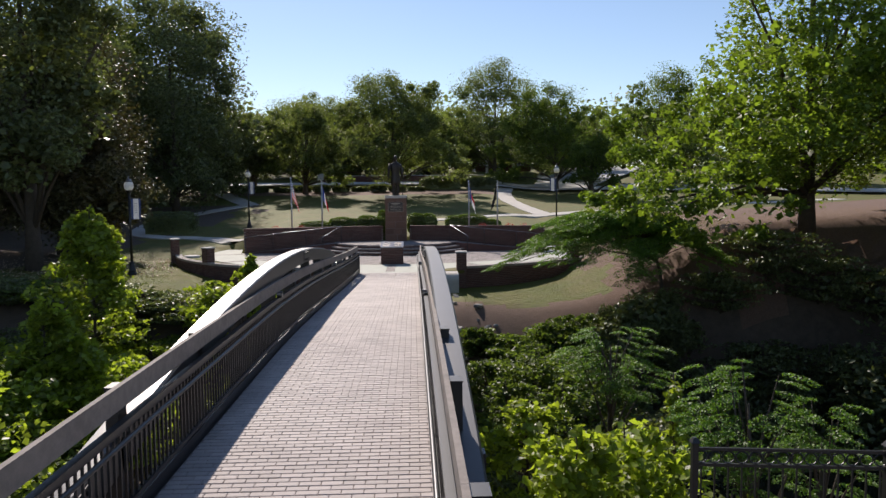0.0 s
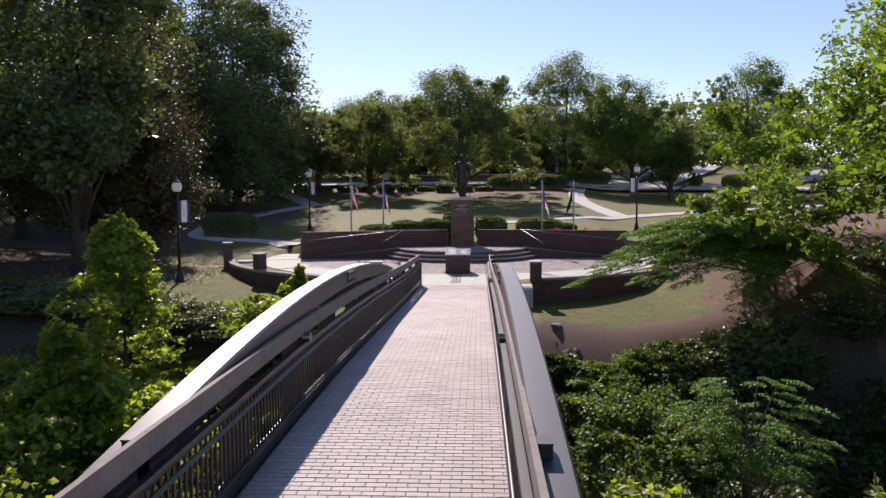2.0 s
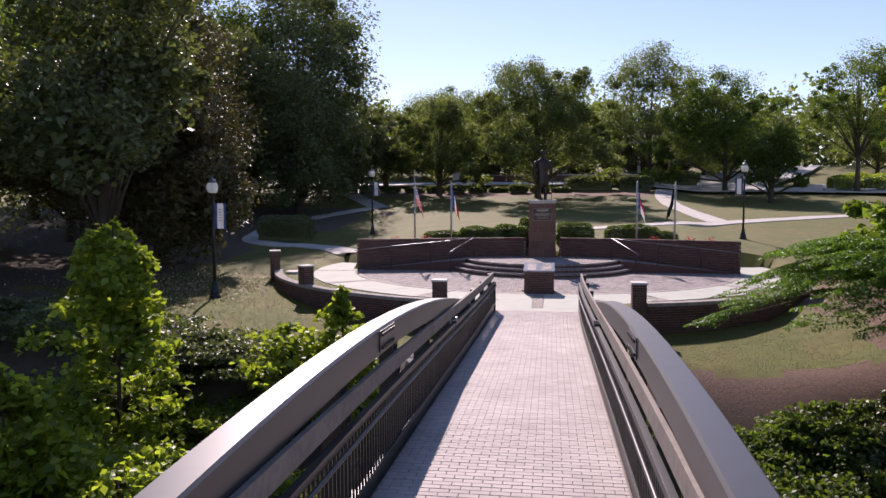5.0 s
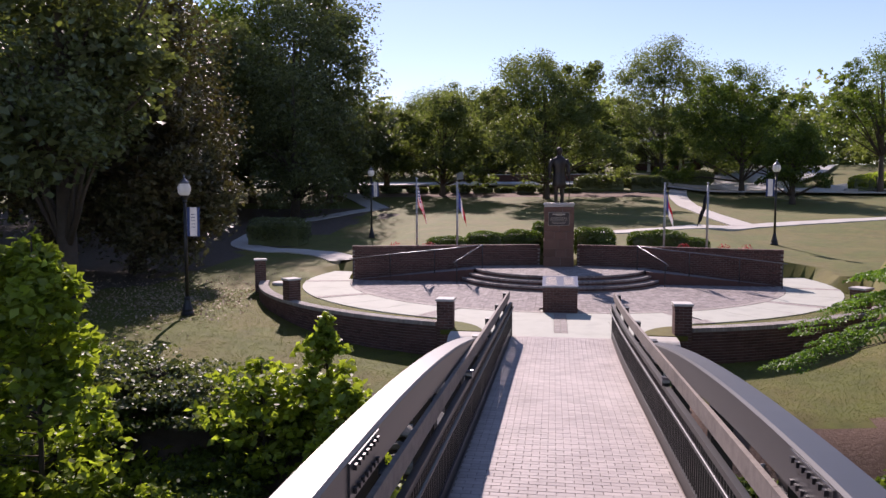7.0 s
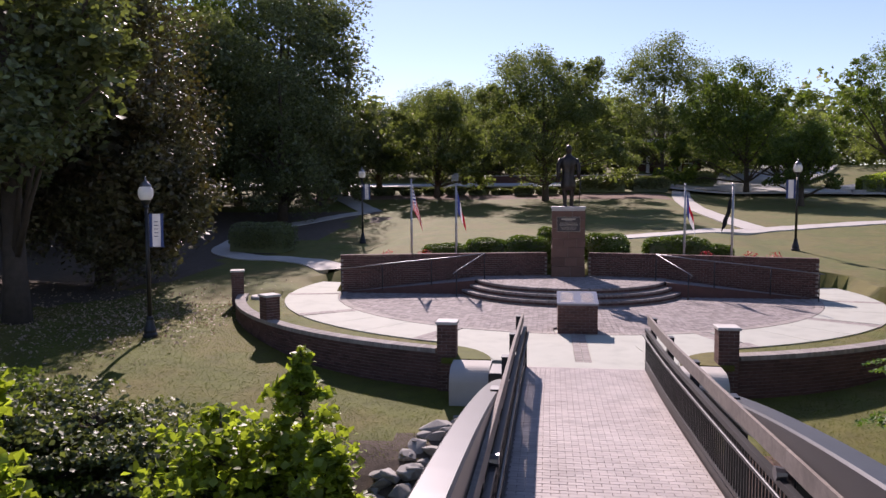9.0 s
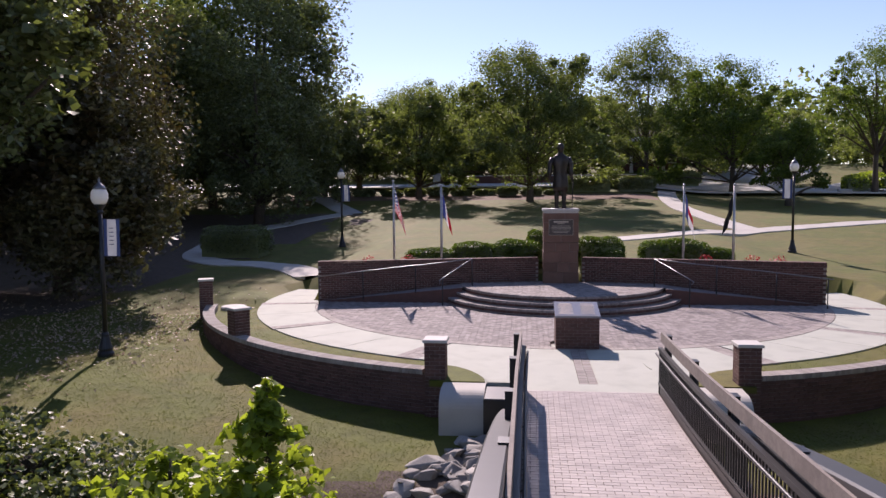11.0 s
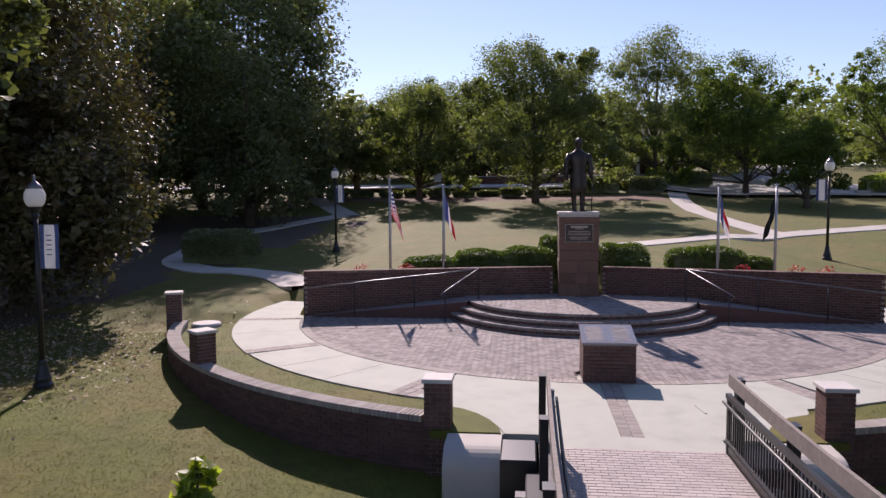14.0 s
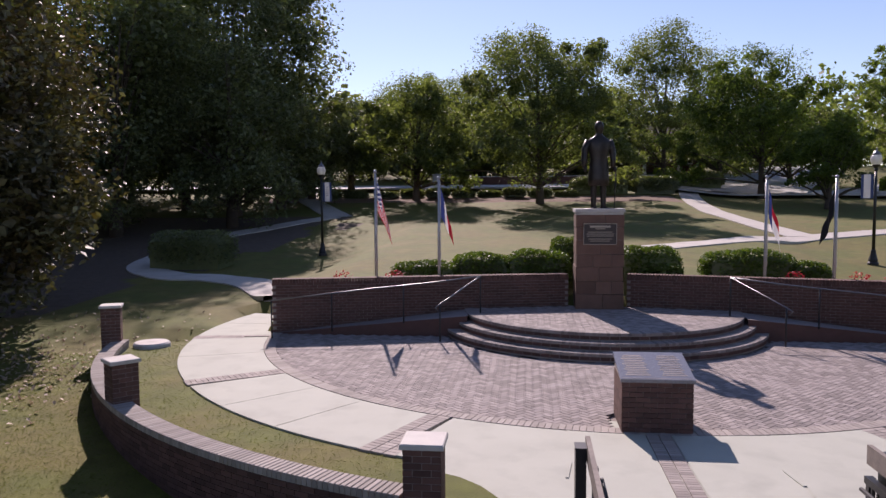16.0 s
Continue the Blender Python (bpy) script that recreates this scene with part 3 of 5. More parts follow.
def build_railing(sx):
    r = thing("bridge_railing", "black steel picket railing with weathered wooden top board", "railing", group="bridge railings")
    posts = [-2.16 - 2.17 * k for k in range(15)]
    for y in posts:
        g = Geo()
        h = 1.08
        g.box((sx * 1.365 + skew(y), y, deck_z(y) + h / 2 - 0.3), (0.10, 0.17, h + 0.6))
        part("post", g, M["black"], r)
        g = Geo()
        g.box((sx * 1.365 + skew(y), y, deck_z(y) + 1.085), (0.11, 0.18, 0.012))
        part("post_cap", g, M["black"], r)
    for k in range(len(posts) // 2):
        g = Geo()
        ya = posts[2 * k] + 0.2 if k == 0 else posts[2 * k] + 0.0
        yb = posts[min(2 * k + 2, len(posts) - 1)] + 0.006
        swept(g, sx * 1.285, ys_between(ya, yb, 6), lambda y: deck_z(y) + 1.12, 0.045, 0.18)
        part("wood_board", g, M["wood"], r, "weathered grey wooden rail board")
    g = Geo()
    swept(g, sx * 1.235, ys_between(Y0, posts[-1], 40), lambda y: deck_z(y) + 0.86, 0.065, 0.065)
    part("top_rail", g, M["black"], r)
    g = Geo()
    swept(g, sx * 1.235, ys_between(Y0, posts[-1], 40), lambda y: deck_z(y) + 0.21, 0.05, 0.04)
    part("bottom_rail", g, M["black"], r)
    g = Geo()
    g.tube([(sx * 1.16 + skew(y), y, deck_z(y) + 0.75) for y in ys_between(Y0 - 0.05, posts[-1], 40)], 0.021, 8)
    part("handrail", g, M["black"], r, smooth=True)
    g = Geo()
    for y in posts[::1]:
        g.tube([(sx * 1.235 + skew(y), y - 0.3, deck_z(y) + 0.69), (sx * 1.16 + skew(y), y - 0.3, deck_z(y) + 0.73)], 0.009, 5)
    part("bracket", g, M["black"], r, kind="stuff")
    # pickets: the far stretch as separate bars, the rest joined
    bar = Geo()
    bar.box((0, 0, 0), (0.019, 0.019, 0.65))
    bm_ = bar.mesh("picket", M["black"])
    rest = Geo()
    y, k = Y0 - 0.1, 0
    while y > posts[-1]:
        z = deck_z(y) + 0.515
        if k < 140:
            ob = part("picket", bm_, None, r)
            ob.location = (sx * 1.235 + skew(y), y, z)
        else:
            rest.box((sx * 1.235 + skew(y), y, z), (0.019, 0.019, 0.65))
        y -= 0.105
        k += 1
    part("picket_run", rest, M["black"], r, kind="stuff")
    g = Geo()
    for y in ys_between(Y0 - 0.03, Y0 - 0.03, 1)[:1]:
        g.box((sx * 1.235, y, deck_z(y) + 0.43), (0.06, 0.06, 0.86))
    part("end_post", g, M["black"], r)
    # small bridge lights on some posts
    for y in (posts[4], posts[8], posts[12]):
        g = Geo()
        g.tube([(sx * 1.275 + skew(y), y, deck_z(y) + 0.9), (sx * 1.18 + skew(y), y, deck_z(y) + 0.9)], [0.05, 0.065], 10)
        part("light", g, M["chrome"], r, "small round bridge light")
    return r


for sx in (-1, 1):
    build_railing(sx)


def build_abutment(sx):
    e = thing("abutment", "rounded grey concrete bridge abutment beside the brick pier", "abutment", kind="structure", group="abutments")
    g = Geo()
    prof = [(0.42, -2.0), (0.42, -0.005), (0.02, -0.02)]
    for k in range(1, 9):
        a = math.pi / 2 * k / 8
        prof.append((0.02 - 0.42 * math.sin(a), -0.36 + 0.34 * math.cos(a)))
    prof += [(-0.42, -0.75), (-0.42, -2.0)]
    x0, x1 = sorted((sx * 1.98, sx * 2.82))
    A, B = [(x0, y - 1.95, z) for y, z in prof], [(x1, y - 1.95, z) for y, z in prof]
    g.strip(A, B)
    n = len(prof)
    g.add(A, [tuple(range(n))])
    g.add(B, [tuple(range(n - 1, -1, -1))])
    part("shoulder", g, M["path"], e)
    g = Geo()
    g.cbox((sx * 1.72, -2.05, -1.03), (0.52, 0.9, 1.96), 0, 0.02)
    part("end_box", g, M["black"], e, "dark steel end box of the deck")
    # grass wedge between the pier, the apron and the shoulder
    g = Geo()
    edge = [(3.1, -1.52), (2.0, -1.5), (2.05, -1.2), (2.2, -0.85), (2.42, -0.52), (2.7, -0.26), (3.1, -0.06)]
    top = [(sx * x, y, 0.014) for x, y in edge]
    low = [(sx * x, y, -0.1) for x, y in edge]
    g.add(top, [tuple(range(len(top)))])
    g.strip(top + top[:1], low + low[:1])
    part("grass_wedge", g, M["grass"], e, "small wedge of mown grass")
    return e


for sx in (-1, 1):
    build_abutment(sx)


# ---- plaza things ----
def build_block():
    e = thing("memorial_block", "square brick memorial block with sloping polished granite top", "monument", (0, 2.2, 0))
    g = Geo()
    g.box((0, 0, 0.39), (0.97, 0.93, 0.78))
    part("core", g, M["mortar"], e)
    lay_bricks(e, 1.01, 0.96, 0.0, 10)
    g = Geo()
    w, d = 0.53, 0.51
    lo, hi, th = 0.80, 0.99, 0.05
    vs = [(-w, -d, lo - th), (w, -d, lo - th), (w, d, hi - th), (-w, d, hi - th), (-w, -d, lo), (w, -d, lo), (w, d, hi), (-w, d, hi)]
    g.add(vs, [(3, 2, 1, 0), (4, 5, 6, 7), (0, 1, 5, 4), (1, 2, 6, 5), (2, 3, 7, 6), (3, 0, 4, 7)])
    part("granite_top", g, M["granite"], e, "speckled grey polished granite slab")
    g = Geo()
    for k in range(12):
        v = -0.36 + 0.065 * k
        zz = lo + (hi - lo) * (v + d) / (2 * d) + 0.003
        for c in (-0.26, 0.26):
            ln = 0.36 - 0.09 * ((k * 7) % 3) / 2
            g.box((c, v, zz), (ln, 0.016, 0.003), 0, 0, 1.0, math.atan2(hi - lo, 2 * d))
    part("inscription", g, M["letter"], e, kind="stuff")
    g = Geo()
    g.box((0, 0, 0.775), (1.0, 0.95, 0.07))
    g.add([(-0.49, -0.46, 0.8), (0.49, -0.46, 0.8), (0.49, 0.46, 0.8), (-0.49, 0.46, 0.8), (-0.49, 0.46, 0.94), (0.49, 0.46, 0.94)], [(0, 1, 5, 4), (3, 4, 5, 2), (0, 4, 3), (1, 2, 5)])
    part("bed", g, M["mortar"], e)
    return e


build_block()


def build_pedestal():
    e = thing("pedestal", "tall brown stone pedestal with a bronze plaque and stone cap", "pedestal", (0.0, 10.92, PLAT_Z))
    H = 3.13 - PLAT_Z
    rng = random.Random(5)
    g = Geo()
    g.box((0, 0, H / 2 - 0.05), (1.12, 1.0, H - 0.1))
    part("core", g, M["mortar"], e)
    z = 0.0
    for r, h in enumerate((0.40, 0.34, 0.38, 0.33, 0.37, 0.33, 0.33)):
        cuts = [0.0, 0.36 + 0.2 * rng.random(), 0.76 + 0.15 * rng.random(), 1.2] if r % 2 else [0.0, 0.55 + 0.2 * rng.random(), 1.2]
        for face in range(4):
            ln = 1.2 if face % 2 == 0 else 1.08
            off = (1.08 if face % 2 == 0 else 1.2) / 2 - 0.03
            for k in range(len(cuts) - 1):
                a, b = cuts[k] * ln / 1.2, cuts[k + 1] * ln / 1.2
                s = Geo()
                s.box((0, 0, 0), (b - a - 0.012, 0.08, h - 0.012))
                ob = part("stone", s, M["stone"], e)
                ang = face * math.pi / 2
                u = (a + b) / 2 - ln / 2
                q = off + rng.uniform(-0.01, 0.012)
                ob.location = (u * math.cos(ang) + q * math.sin(ang), u * math.sin(ang) - q * math.cos(ang), z + h / 2)
                ob.rotation_euler = (0, 0, ang)
        z += h
    g = Geo()
    g.box((0, 0, z + 0.03), (1.2, 1.08, 0.06))
    g.cbox((0, 0, z + 0.11), (1.27, 1.15, H - z - 0.05), 0, 0.012)
    part("cap", g, M["cap"], e, "pale stone cap")
    pl = Geo()
    pl.box((0, -0.585, 1.98), (0.86, 0.03, 0.56))
    plaque = part("plaque", pl, M["plaque"], e, "dark bronze plaque with raised border and lettering")
    g = Geo()
    for dx, dz, sx_, sz in ((0, 0.27, 0.86, 0.014), (0, -0.27, 0.86, 0.014), (-0.42, 0, 0.014, 0.54), (0.42, 0, 0.014, 0.54)):
        g.box((dx, -0.604, 1.98 + dz), (sx_, 0.012, sz))
    part("border", g, M["letter"], plaque)
    g = Geo()
    g.box((0, -0.604, 2.175), (0.52, 0.008, 0.05))
    g.box((0, -0.604, 2.115), (0.26, 0.008, 0.02))
    for k, ln in enumerate((0.62, 0.7, 0.68, 0.6, 0.5)):
        g.box((0, -0.604, 2.03 - 0.05 * k - (0.03 if k > 2 else 0)), (ln, 0.008, 0.016))
    part("lettering", g, M["letter"], plaque)
    return e


build_pedestal()


def build_statue():
    """Standing bronze figure in a long coat, plain shape."""
    g = Geo()
    def limb(pts, rad, n=10):
        g.tube(pts, rad, n)
    for sx in (-1, 1):
        limb([(sx * 0.12, 0.0, 0.0), (sx * 0.13, 0.0, 0.1), (sx * 0.13, 0.02, 0.5), (sx * 0.12, 0.0, 0.95), (sx * 0.1, 0.0, 1.15)], [0.075, 0.07, 0.085, 0.11, 0.13])
        limb([(sx * 0.12, 0.08, 0.04), (sx * 0.14, -0.22, 0.03)], [0.06, 0.045], 8)
        limb([(sx * 0.27, 0.0, 1.78), (sx * 0.36, 0.03, 1.55), (sx * 0.38, 0.0, 1.32), (sx * (0.36 if sx > 0 else 0.42), -0.1, 1.08)], [0.1, 0.095, 0.08, 0.055])
        limb([(sx * 0.38, -0.1, 1.1), (sx * 0.4, -0.13, 0.98)], [0.06, 0.035], 8)
    def ell(z, rx, ry, cy=0.0, n=16):
        return [(rx * math.cos(2 * math.pi * i / n), cy + ry * math.sin(2 * math.pi * i / n), z) for i in range(n)]
    prof = [(0.62, 0.27, 0.22), (0.8, 0.28, 0.22), (1.1, 0.25, 0.18), (1.3, 0.23, 0.16), (1.5, 0.27, 0.18), (1.7, 0.31, 0.18), (1.8, 0.29, 0.15), (1.88, 0.16, 0.12), (1.94, 0.09, 0.09), (2.0, 0.08, 0.09)]
    vs = [q for z, a, b in prof for q in ell(z, a, b)]
    fs = [(k * 16 + i, k * 16 + (i + 1) % 16, (k + 1) * 16 + (i + 1) % 16, (k + 1) * 16 + i) for k in range(len(prof) - 1) for i in range(16)]
    g.add(vs, fs + [tuple(reversed(range(16)))])
    hd = [(1.96, 0.06, 0.07), (2.02, 0.1, 0.11), (2.12, 0.12, 0.13), (2.2, 0.11, 0.125), (2.27, 0.07, 0.08), (2.29, 0.01, 0.01)]
    vs = [q for z, a, b in hd for q in ell(z, a, b, -0.02)]
    fs = [(k * 16 + i, k * 16 + (i + 1) % 16, (k + 1) * 16 + (i + 1) % 16, (k + 1) * 16 + i) for k in range(len(hd) - 1) for i in range(16)]
    g.add(vs, fs)
    g.tube([(0.42, -0.12, 1.02), (0.36, -0.2, 0.03)], [0.018, 0.014], 6)
    g.cbox((0, 0, 0.015), (0.75, 0.7, 0.03), 0, 0.01)
    ob = solo("statue", g, M["bronze"], "dark bronze standing statue in a long coat on the pedestal", "statue", smooth=True)
    ob.location = (0.0, 10.87, 3.12)
    ob.rotation_euler = (0, 0, math.radians(12))
    ob.scale = (1.02, 1.02, 1.02)
    return ob


build_statue()


def cloth(w, h, fold, seed, colour, nu=26, nv=20):
    """Hanging flag: gathered at the pole, with folds; colour(u, v) gives the material index."""
    rng = random.Random(seed)
    ph = rng.random() * 6
    g = Geo()
    for j in range(nv + 1):
        v = j / nv
        for i in range(nu + 1):
            u = i / nu
            sq = 0.22 + 0.08 * v
            x = u * w * sq + 0.02
            y = fold * math.sin(u * 9 + ph + v * 1.5) * (0.3 + 0.7 * u)
            z = -v * h - u * w * 0.86 * (1 - 0.2 * v) + 0.03 * math.sin(5 * u + 4 * v + ph)
            g.v.append((x, y, z))
    n = nu + 1
    for j in range(nv):
        for i in range(nu):
            g.f.append((j * n + i, j * n + i + 1, (j + 1) * n + i + 1, (j + 1) * n + i))
            g.m.append(colour((i + 0.5) / nu, (j + 0.5) / nv))
    return g


def stripes(u, v):
    if u < 0.4 and v < 0.54:
        return 2 if not (int(u * 26) + int(v * 20)) % 3 == 0 else 1
    return int(v * 13) % 2


FLAGS = [
    ("flag with red and white stripes hanging from its pole", stripes, 1.3, 0.8, (0.86, 0.15)),
    ("tricolour flag in blue, white and red hanging from its pole", lambda u, v: 2 if u < 0.33 else (1 if u < 0.66 else 0), 1.15, 0.75, (0.8, 0.3)),
    ("flag in blue, red and white hanging from its pole", lambda u, v: 2 if u < 0.33 else (0 if v < 0.5 else 1), 1.3, 0.8, (0.5, 0.2)),
    ("black flag hanging from its pole", lambda u, v: 3, 1.15, 0.75, (-0.9, 0.2)),
]


def build_flagpole(x, y, ztop, zb, k):
    label, fn, w, h, (sc, turn) = FLAGS[k]
    e = thing("flagpole", "slim grey metal flagpole behind the brick wall with hanging flag", "flagpole", (x, y, zb), 0, "flagpoles")
    H = ztop - zb
    g = Geo()
    g.tube([(0, 0, -0.2), (0, 0, H * 0.5), (0, 0, H - 0.08)], [0.045, 0.04, 0.028], 12)
    part("pole", g, M["pole"], e, smooth=True)
    g = Geo()
    g.lathe((0, 0, H - 0.1), [(0.02, 0), (0.03, 0.02), (0.05, 0.05), (0.05, 0.07), (0.03, 0.1), (0.004, 0.11)], 10)
    part("finial", g, M["pole"], e, smooth=True)
    g = Geo()
    g.lathe((0, 0, -0.05), [(0.1, 0), (0.1, 0.04), (0.06, 0.1), (0.045, 0.12)], 12)
    part("collar", g, M["pole"], e)
    g = Geo()
    g.tube([(0.05, 0, 0.9), (0.05, 0, H - 0.15)], 0.005, 5)
    part("halyard", g, M["trim"], e)
    ob = part("flag", cloth(w, h, 0.07, k + 3, fn), [M["red"], M["white"], M["blue"], M["sack"]], e, label, smooth=True)
    ob.location = (0.04 if sc > 0 else -0.04, 0, H - 0.32)
    ob.scale = (1.0 if sc > 0 else -1.0, 1, 1)
    ob.rotation_euler = (0, 0, turn)
    return e


for k, (x, y, zt) in enumerate(((-6.02, 10.75, 4.22), (-4.27, 10.75, 4.03), (4.25, 10.75, 3.98), (5.9, 10.6, 3.97))):
    build_flagpole(x, y, zt, 0.72, k)


def build_lamp(x, y, zb, H, banner, turn=0.0):
    e = thing("street_lamp", "black cast iron lamp post with white acorn globe" + (" and hanging banner" if banner else ""), "street lamp", (x, y, zb), turn, "park lamp posts")
    g = Geo()
    g.lathe((0, 0, -0.1), [(0.2, 0), (0.2, 0.18), (0.16, 0.24), (0.17, 0.3), (0.13, 0.42), (0.09, 0.6), (0.1, 0.64), (0.075, 0.7)], 16)
    part("base", g, M["black"], e)
    g = Geo()
    g.tube([(0, 0, 0.55), (0, 0, H * 0.5), (0, 0, H - 0.85)], [0.062, 0.055, 0.045], 12)
    part("shaft", g, M["black"], e, smooth=True)
    g = Geo()
    g.lathe((0, 0, H - 0.9), [(0.05, 0), (0.08, 0.05), (0.06, 0.1), (0.13, 0.2), (0.14, 0.24)], 16)
    part("collar", g, M["black"], e)
    g = Geo()
    g.lathe((0, 0, H - 0.67), [(0.12, 0), (0.17, 0.06), (0.205, 0.16), (0.2, 0.28), (0.165, 0.36), (0.15, 0.38)], 20)
    part("globe", g, M["globe"], e, "white acorn glass globe", smooth=True)
    g = Geo()
    g.lathe((0, 0, H - 0.29), [(0.155, 0), (0.16, 0.03), (0.1, 0.1), (0.05, 0.15), (0.02, 0.19), (0.035, 0.22), (0.006, 0.29)], 16)
    part("crown", g, M["chrome"], e, smooth=True)
    if banner:
        g = Geo()
        for z in (H - 1.02, H - 1.95):
            g.tube([(0.03, 0, z), (0.52, 0, z)], 0.012, 6)
        part("arm", g, M["black"], e)
        bn = Geo()
        nu, nv = 9, 10
        for j in range(nv + 1):
            for i in range(nu + 1):
                bn.v.append((0.07 + 0.42 * i / nu, 0.012 * math.sin(i * 0.9 + j * 0.4), H - 1.03 - 0.91 * j / nv))
        for j in range(nv):
            for i in range(nu):
                bn.f.append((j * (nu + 1) + i, j * (nu + 1) + i + 1, (j + 1) * (nu + 1) + i + 1, (j + 1) * (nu + 1) + i))
                bn.m.append(1 if 2 <= i <= 6 else 0)
        b = part("banner", bn, [M["banner"], M["banner_pale"]], e, "blue and pale grey street banner")
        g = Geo()
        for k in range(5):
            g.box((0.28, -0.016, H - 1.25 - 0.1 * k), (0.12, 0.004, 0.02))
        part("print", g, M["banner"], b)
    return e


build_lamp(-11.68, 1.45, ground_z(-11.68, 1.45), 4.16 - ground_z(-11.68, 1.45), True, 0.0)
build_lamp(-11.63, 25.1, ground_z(-11.63, 25.1), 5.28 - ground_z(-11.63, 25.1), True, 0.6)
build_lamp(11.4, 20.9, ground_z(11.4, 20.9), 5.3 - ground_z(11.4, 20.9), True, 2.8)


def build_handrail(sx):
    e = thing("handrail", "steel tube handrail along the ramp beside the wall", "handrail", group="ramp handrails")
    def at(s, dy, z):
        x, y = wall_line(s)
        return (sx * x, y + dy, z)
    pts = [at(0.30, -0.9, PLAT_Z + 0.95), at(0.45, -0.9, 1.33), at(0.7, -0.85, 1.16), at(0.99, -0.8, 0.93)]
    a = at(0.30, -0.9, PLAT_Z + 0.95)
    low = (sx * 3.95, 8.2, 0.92)
    g = Geo()
    g.tube(pts, 0.018, 8)
    part("tube", g, M["chrome"], e, smooth=True)
    g = Geo()
    g.tube([a, low, (low[0] + sx * 0.1, low[1] - 0.12, 0.85), (low[0] + sx * 0.04, low[1] - 0.06, 0.76)], 0.018, 8)
    part("tube", g, M["chrome"], e, smooth=True)
    for p, zb in ((a, PLAT_Z), (low, 0.02), (at(0.55, -0.9, 1.26), 0.3), (at(0.78, -0.85, 1.1), 0.14), (at(0.97, -0.8, 0.94), 0.0)):
        g = Geo()
        g.tube([(p[0], p[1], zb), (p[0], p[1], p[2])], 0.02, 8)
        part("post", g, M["black"], e, smooth=True)
    return e


for sx in (-1, 1):
    build_handrail(sx)


# grass islands between pier, walk and apron are part of the strip; a round utility cover stands on the lawn
g = Geo()
g.lathe((-10.75, 7.3, -0.06), [(0.42, 0), (0.42, 0.1), (0.38, 0.14), (0.02, 0.16)], 24)
solo("utility_cover", g, M["cap"], "round pale concrete utility cover set in the lawn", "utility cover")


# ---- hedges and beds behind the walls ----
def build_hedge(name, x, y, z, w, d, h, seed, material, n, label, cat="hedge", size=0.07, group=""):
    rng = np.random.default_rng(seed)
    e = thing(name, label, cat, (x, y, z), 0, group)
    g = Geo()
    g.cbox((0, 0, h * 0.42), (w * 0.84, d * 0.8, h * 0.9), 0, min(w, d, h) * 0.14)
    part("inner_growth", g, M["leaf_dark"], e)
    u = rng.normal(size=(int(n * 1.6), 3))
    n = len(u)
    p = 4.0
    u /= (np.abs(u) ** p).sum(1)[:, None] ** (1 / p)
    u *= rng.uniform(0.8, 1.03, n)[:, None]
    u = u[u[:, 2] > -0.85]
    n = len(u)
    u += 0.05 * np.sin(u[:, [1, 2, 0]] * 5 + seed)
    pos = np.stack([u[:, 0] * w / 2, u[:, 1] * d / 2, h * 0.52 + u[:, 2] * h * 0.5], 1)
    part("leaves", leaf_mesh("leaves", pos, size * 1.35, material, 0.6, 0.6, seed), None, e)
    return e


hz = 0.66
build_hedge("hedge", -4.75, 11.60, hz, 1.9, 1.0, 0.98, 1, M["leaf_box"], 4200, "low clipped green hedge along the wall", group="clipped hedges")
build_hedge("hedge", -3.2, 12.05, hz + 0.05, 1.75, 1.1, 1.12, 2, M["leaf_box"], 4200, "clipped green hedge behind the brick wall", group="clipped hedges")
build_hedge("hedge", -1.6, 12.10, hz + 0.05, 1.8, 1.1, 1.2, 3, M["leaf_box"], 4200, "clipped green hedge behind the brick wall", group="clipped hedges")
build_hedge("hedge", -0.7, 13.45, hz + 0.1, 1.0, 1.2, 1.45, 4, M["leaf_box"], 3000, "tall clipped green shrub behind the pedestal", group="clipped hedges")
build_hedge("hedge", 1.55, 12.35, hz + 0.05, 1.75, 1.1, 1.3, 5, M["leaf_box"], 4200, "clipped green hedge behind the brick wall", group="clipped hedges")
build_hedge("shrub", 2.0, 11.55, hz, 0.7, 0.6, 0.9, 6, M["leaf_box"], 1500, "small round green shrub at the wall", "shrub")
build_hedge("hedge", 4.2, 12.10, hz + 0.05, 2.5, 1.1, 1.22, 7, M["leaf_box"], 5200, "clipped green hedge behind the brick wall", group="clipped hedges")
build_hedge("hedge", 5.7, 11.85, hz, 1.1, 1.0, 0.98, 8, M["leaf_box"], 2600, "low clipped green hedge along the wall", group="clipped hedges")


def build_flowers(x, y, z, seed):
    rng = np.random.default_rng(seed)
    e = thing("flower_clump", "small clump of red flowers behind the wall", "flowers", (x, y, z), 0, "red flower clumps")
    part("leaves", leaf_mesh("leaves", blob(rng, 300, (0, 0, 0.3), (0.35, 0.25, 0.3)), 0.07, M["leaf_mid"], 0.6, 0.6, seed), None, e)
    part("blossom", leaf_mesh("blossom", blob(rng, 130, (0, 0, 0.62), (0.3, 0.22, 0.2), 0.3), 0.06, M["flower"], 0.9, 0.8, seed), None, e)


for k, (x, y) in enumerate(((-6.9, 10.6), (-5.5, 10.8), (6.6, 10.8), (7.4, 10.6), (5.1, 10.9))):
    build_flowers(x, y, 0.68, 20 + k)


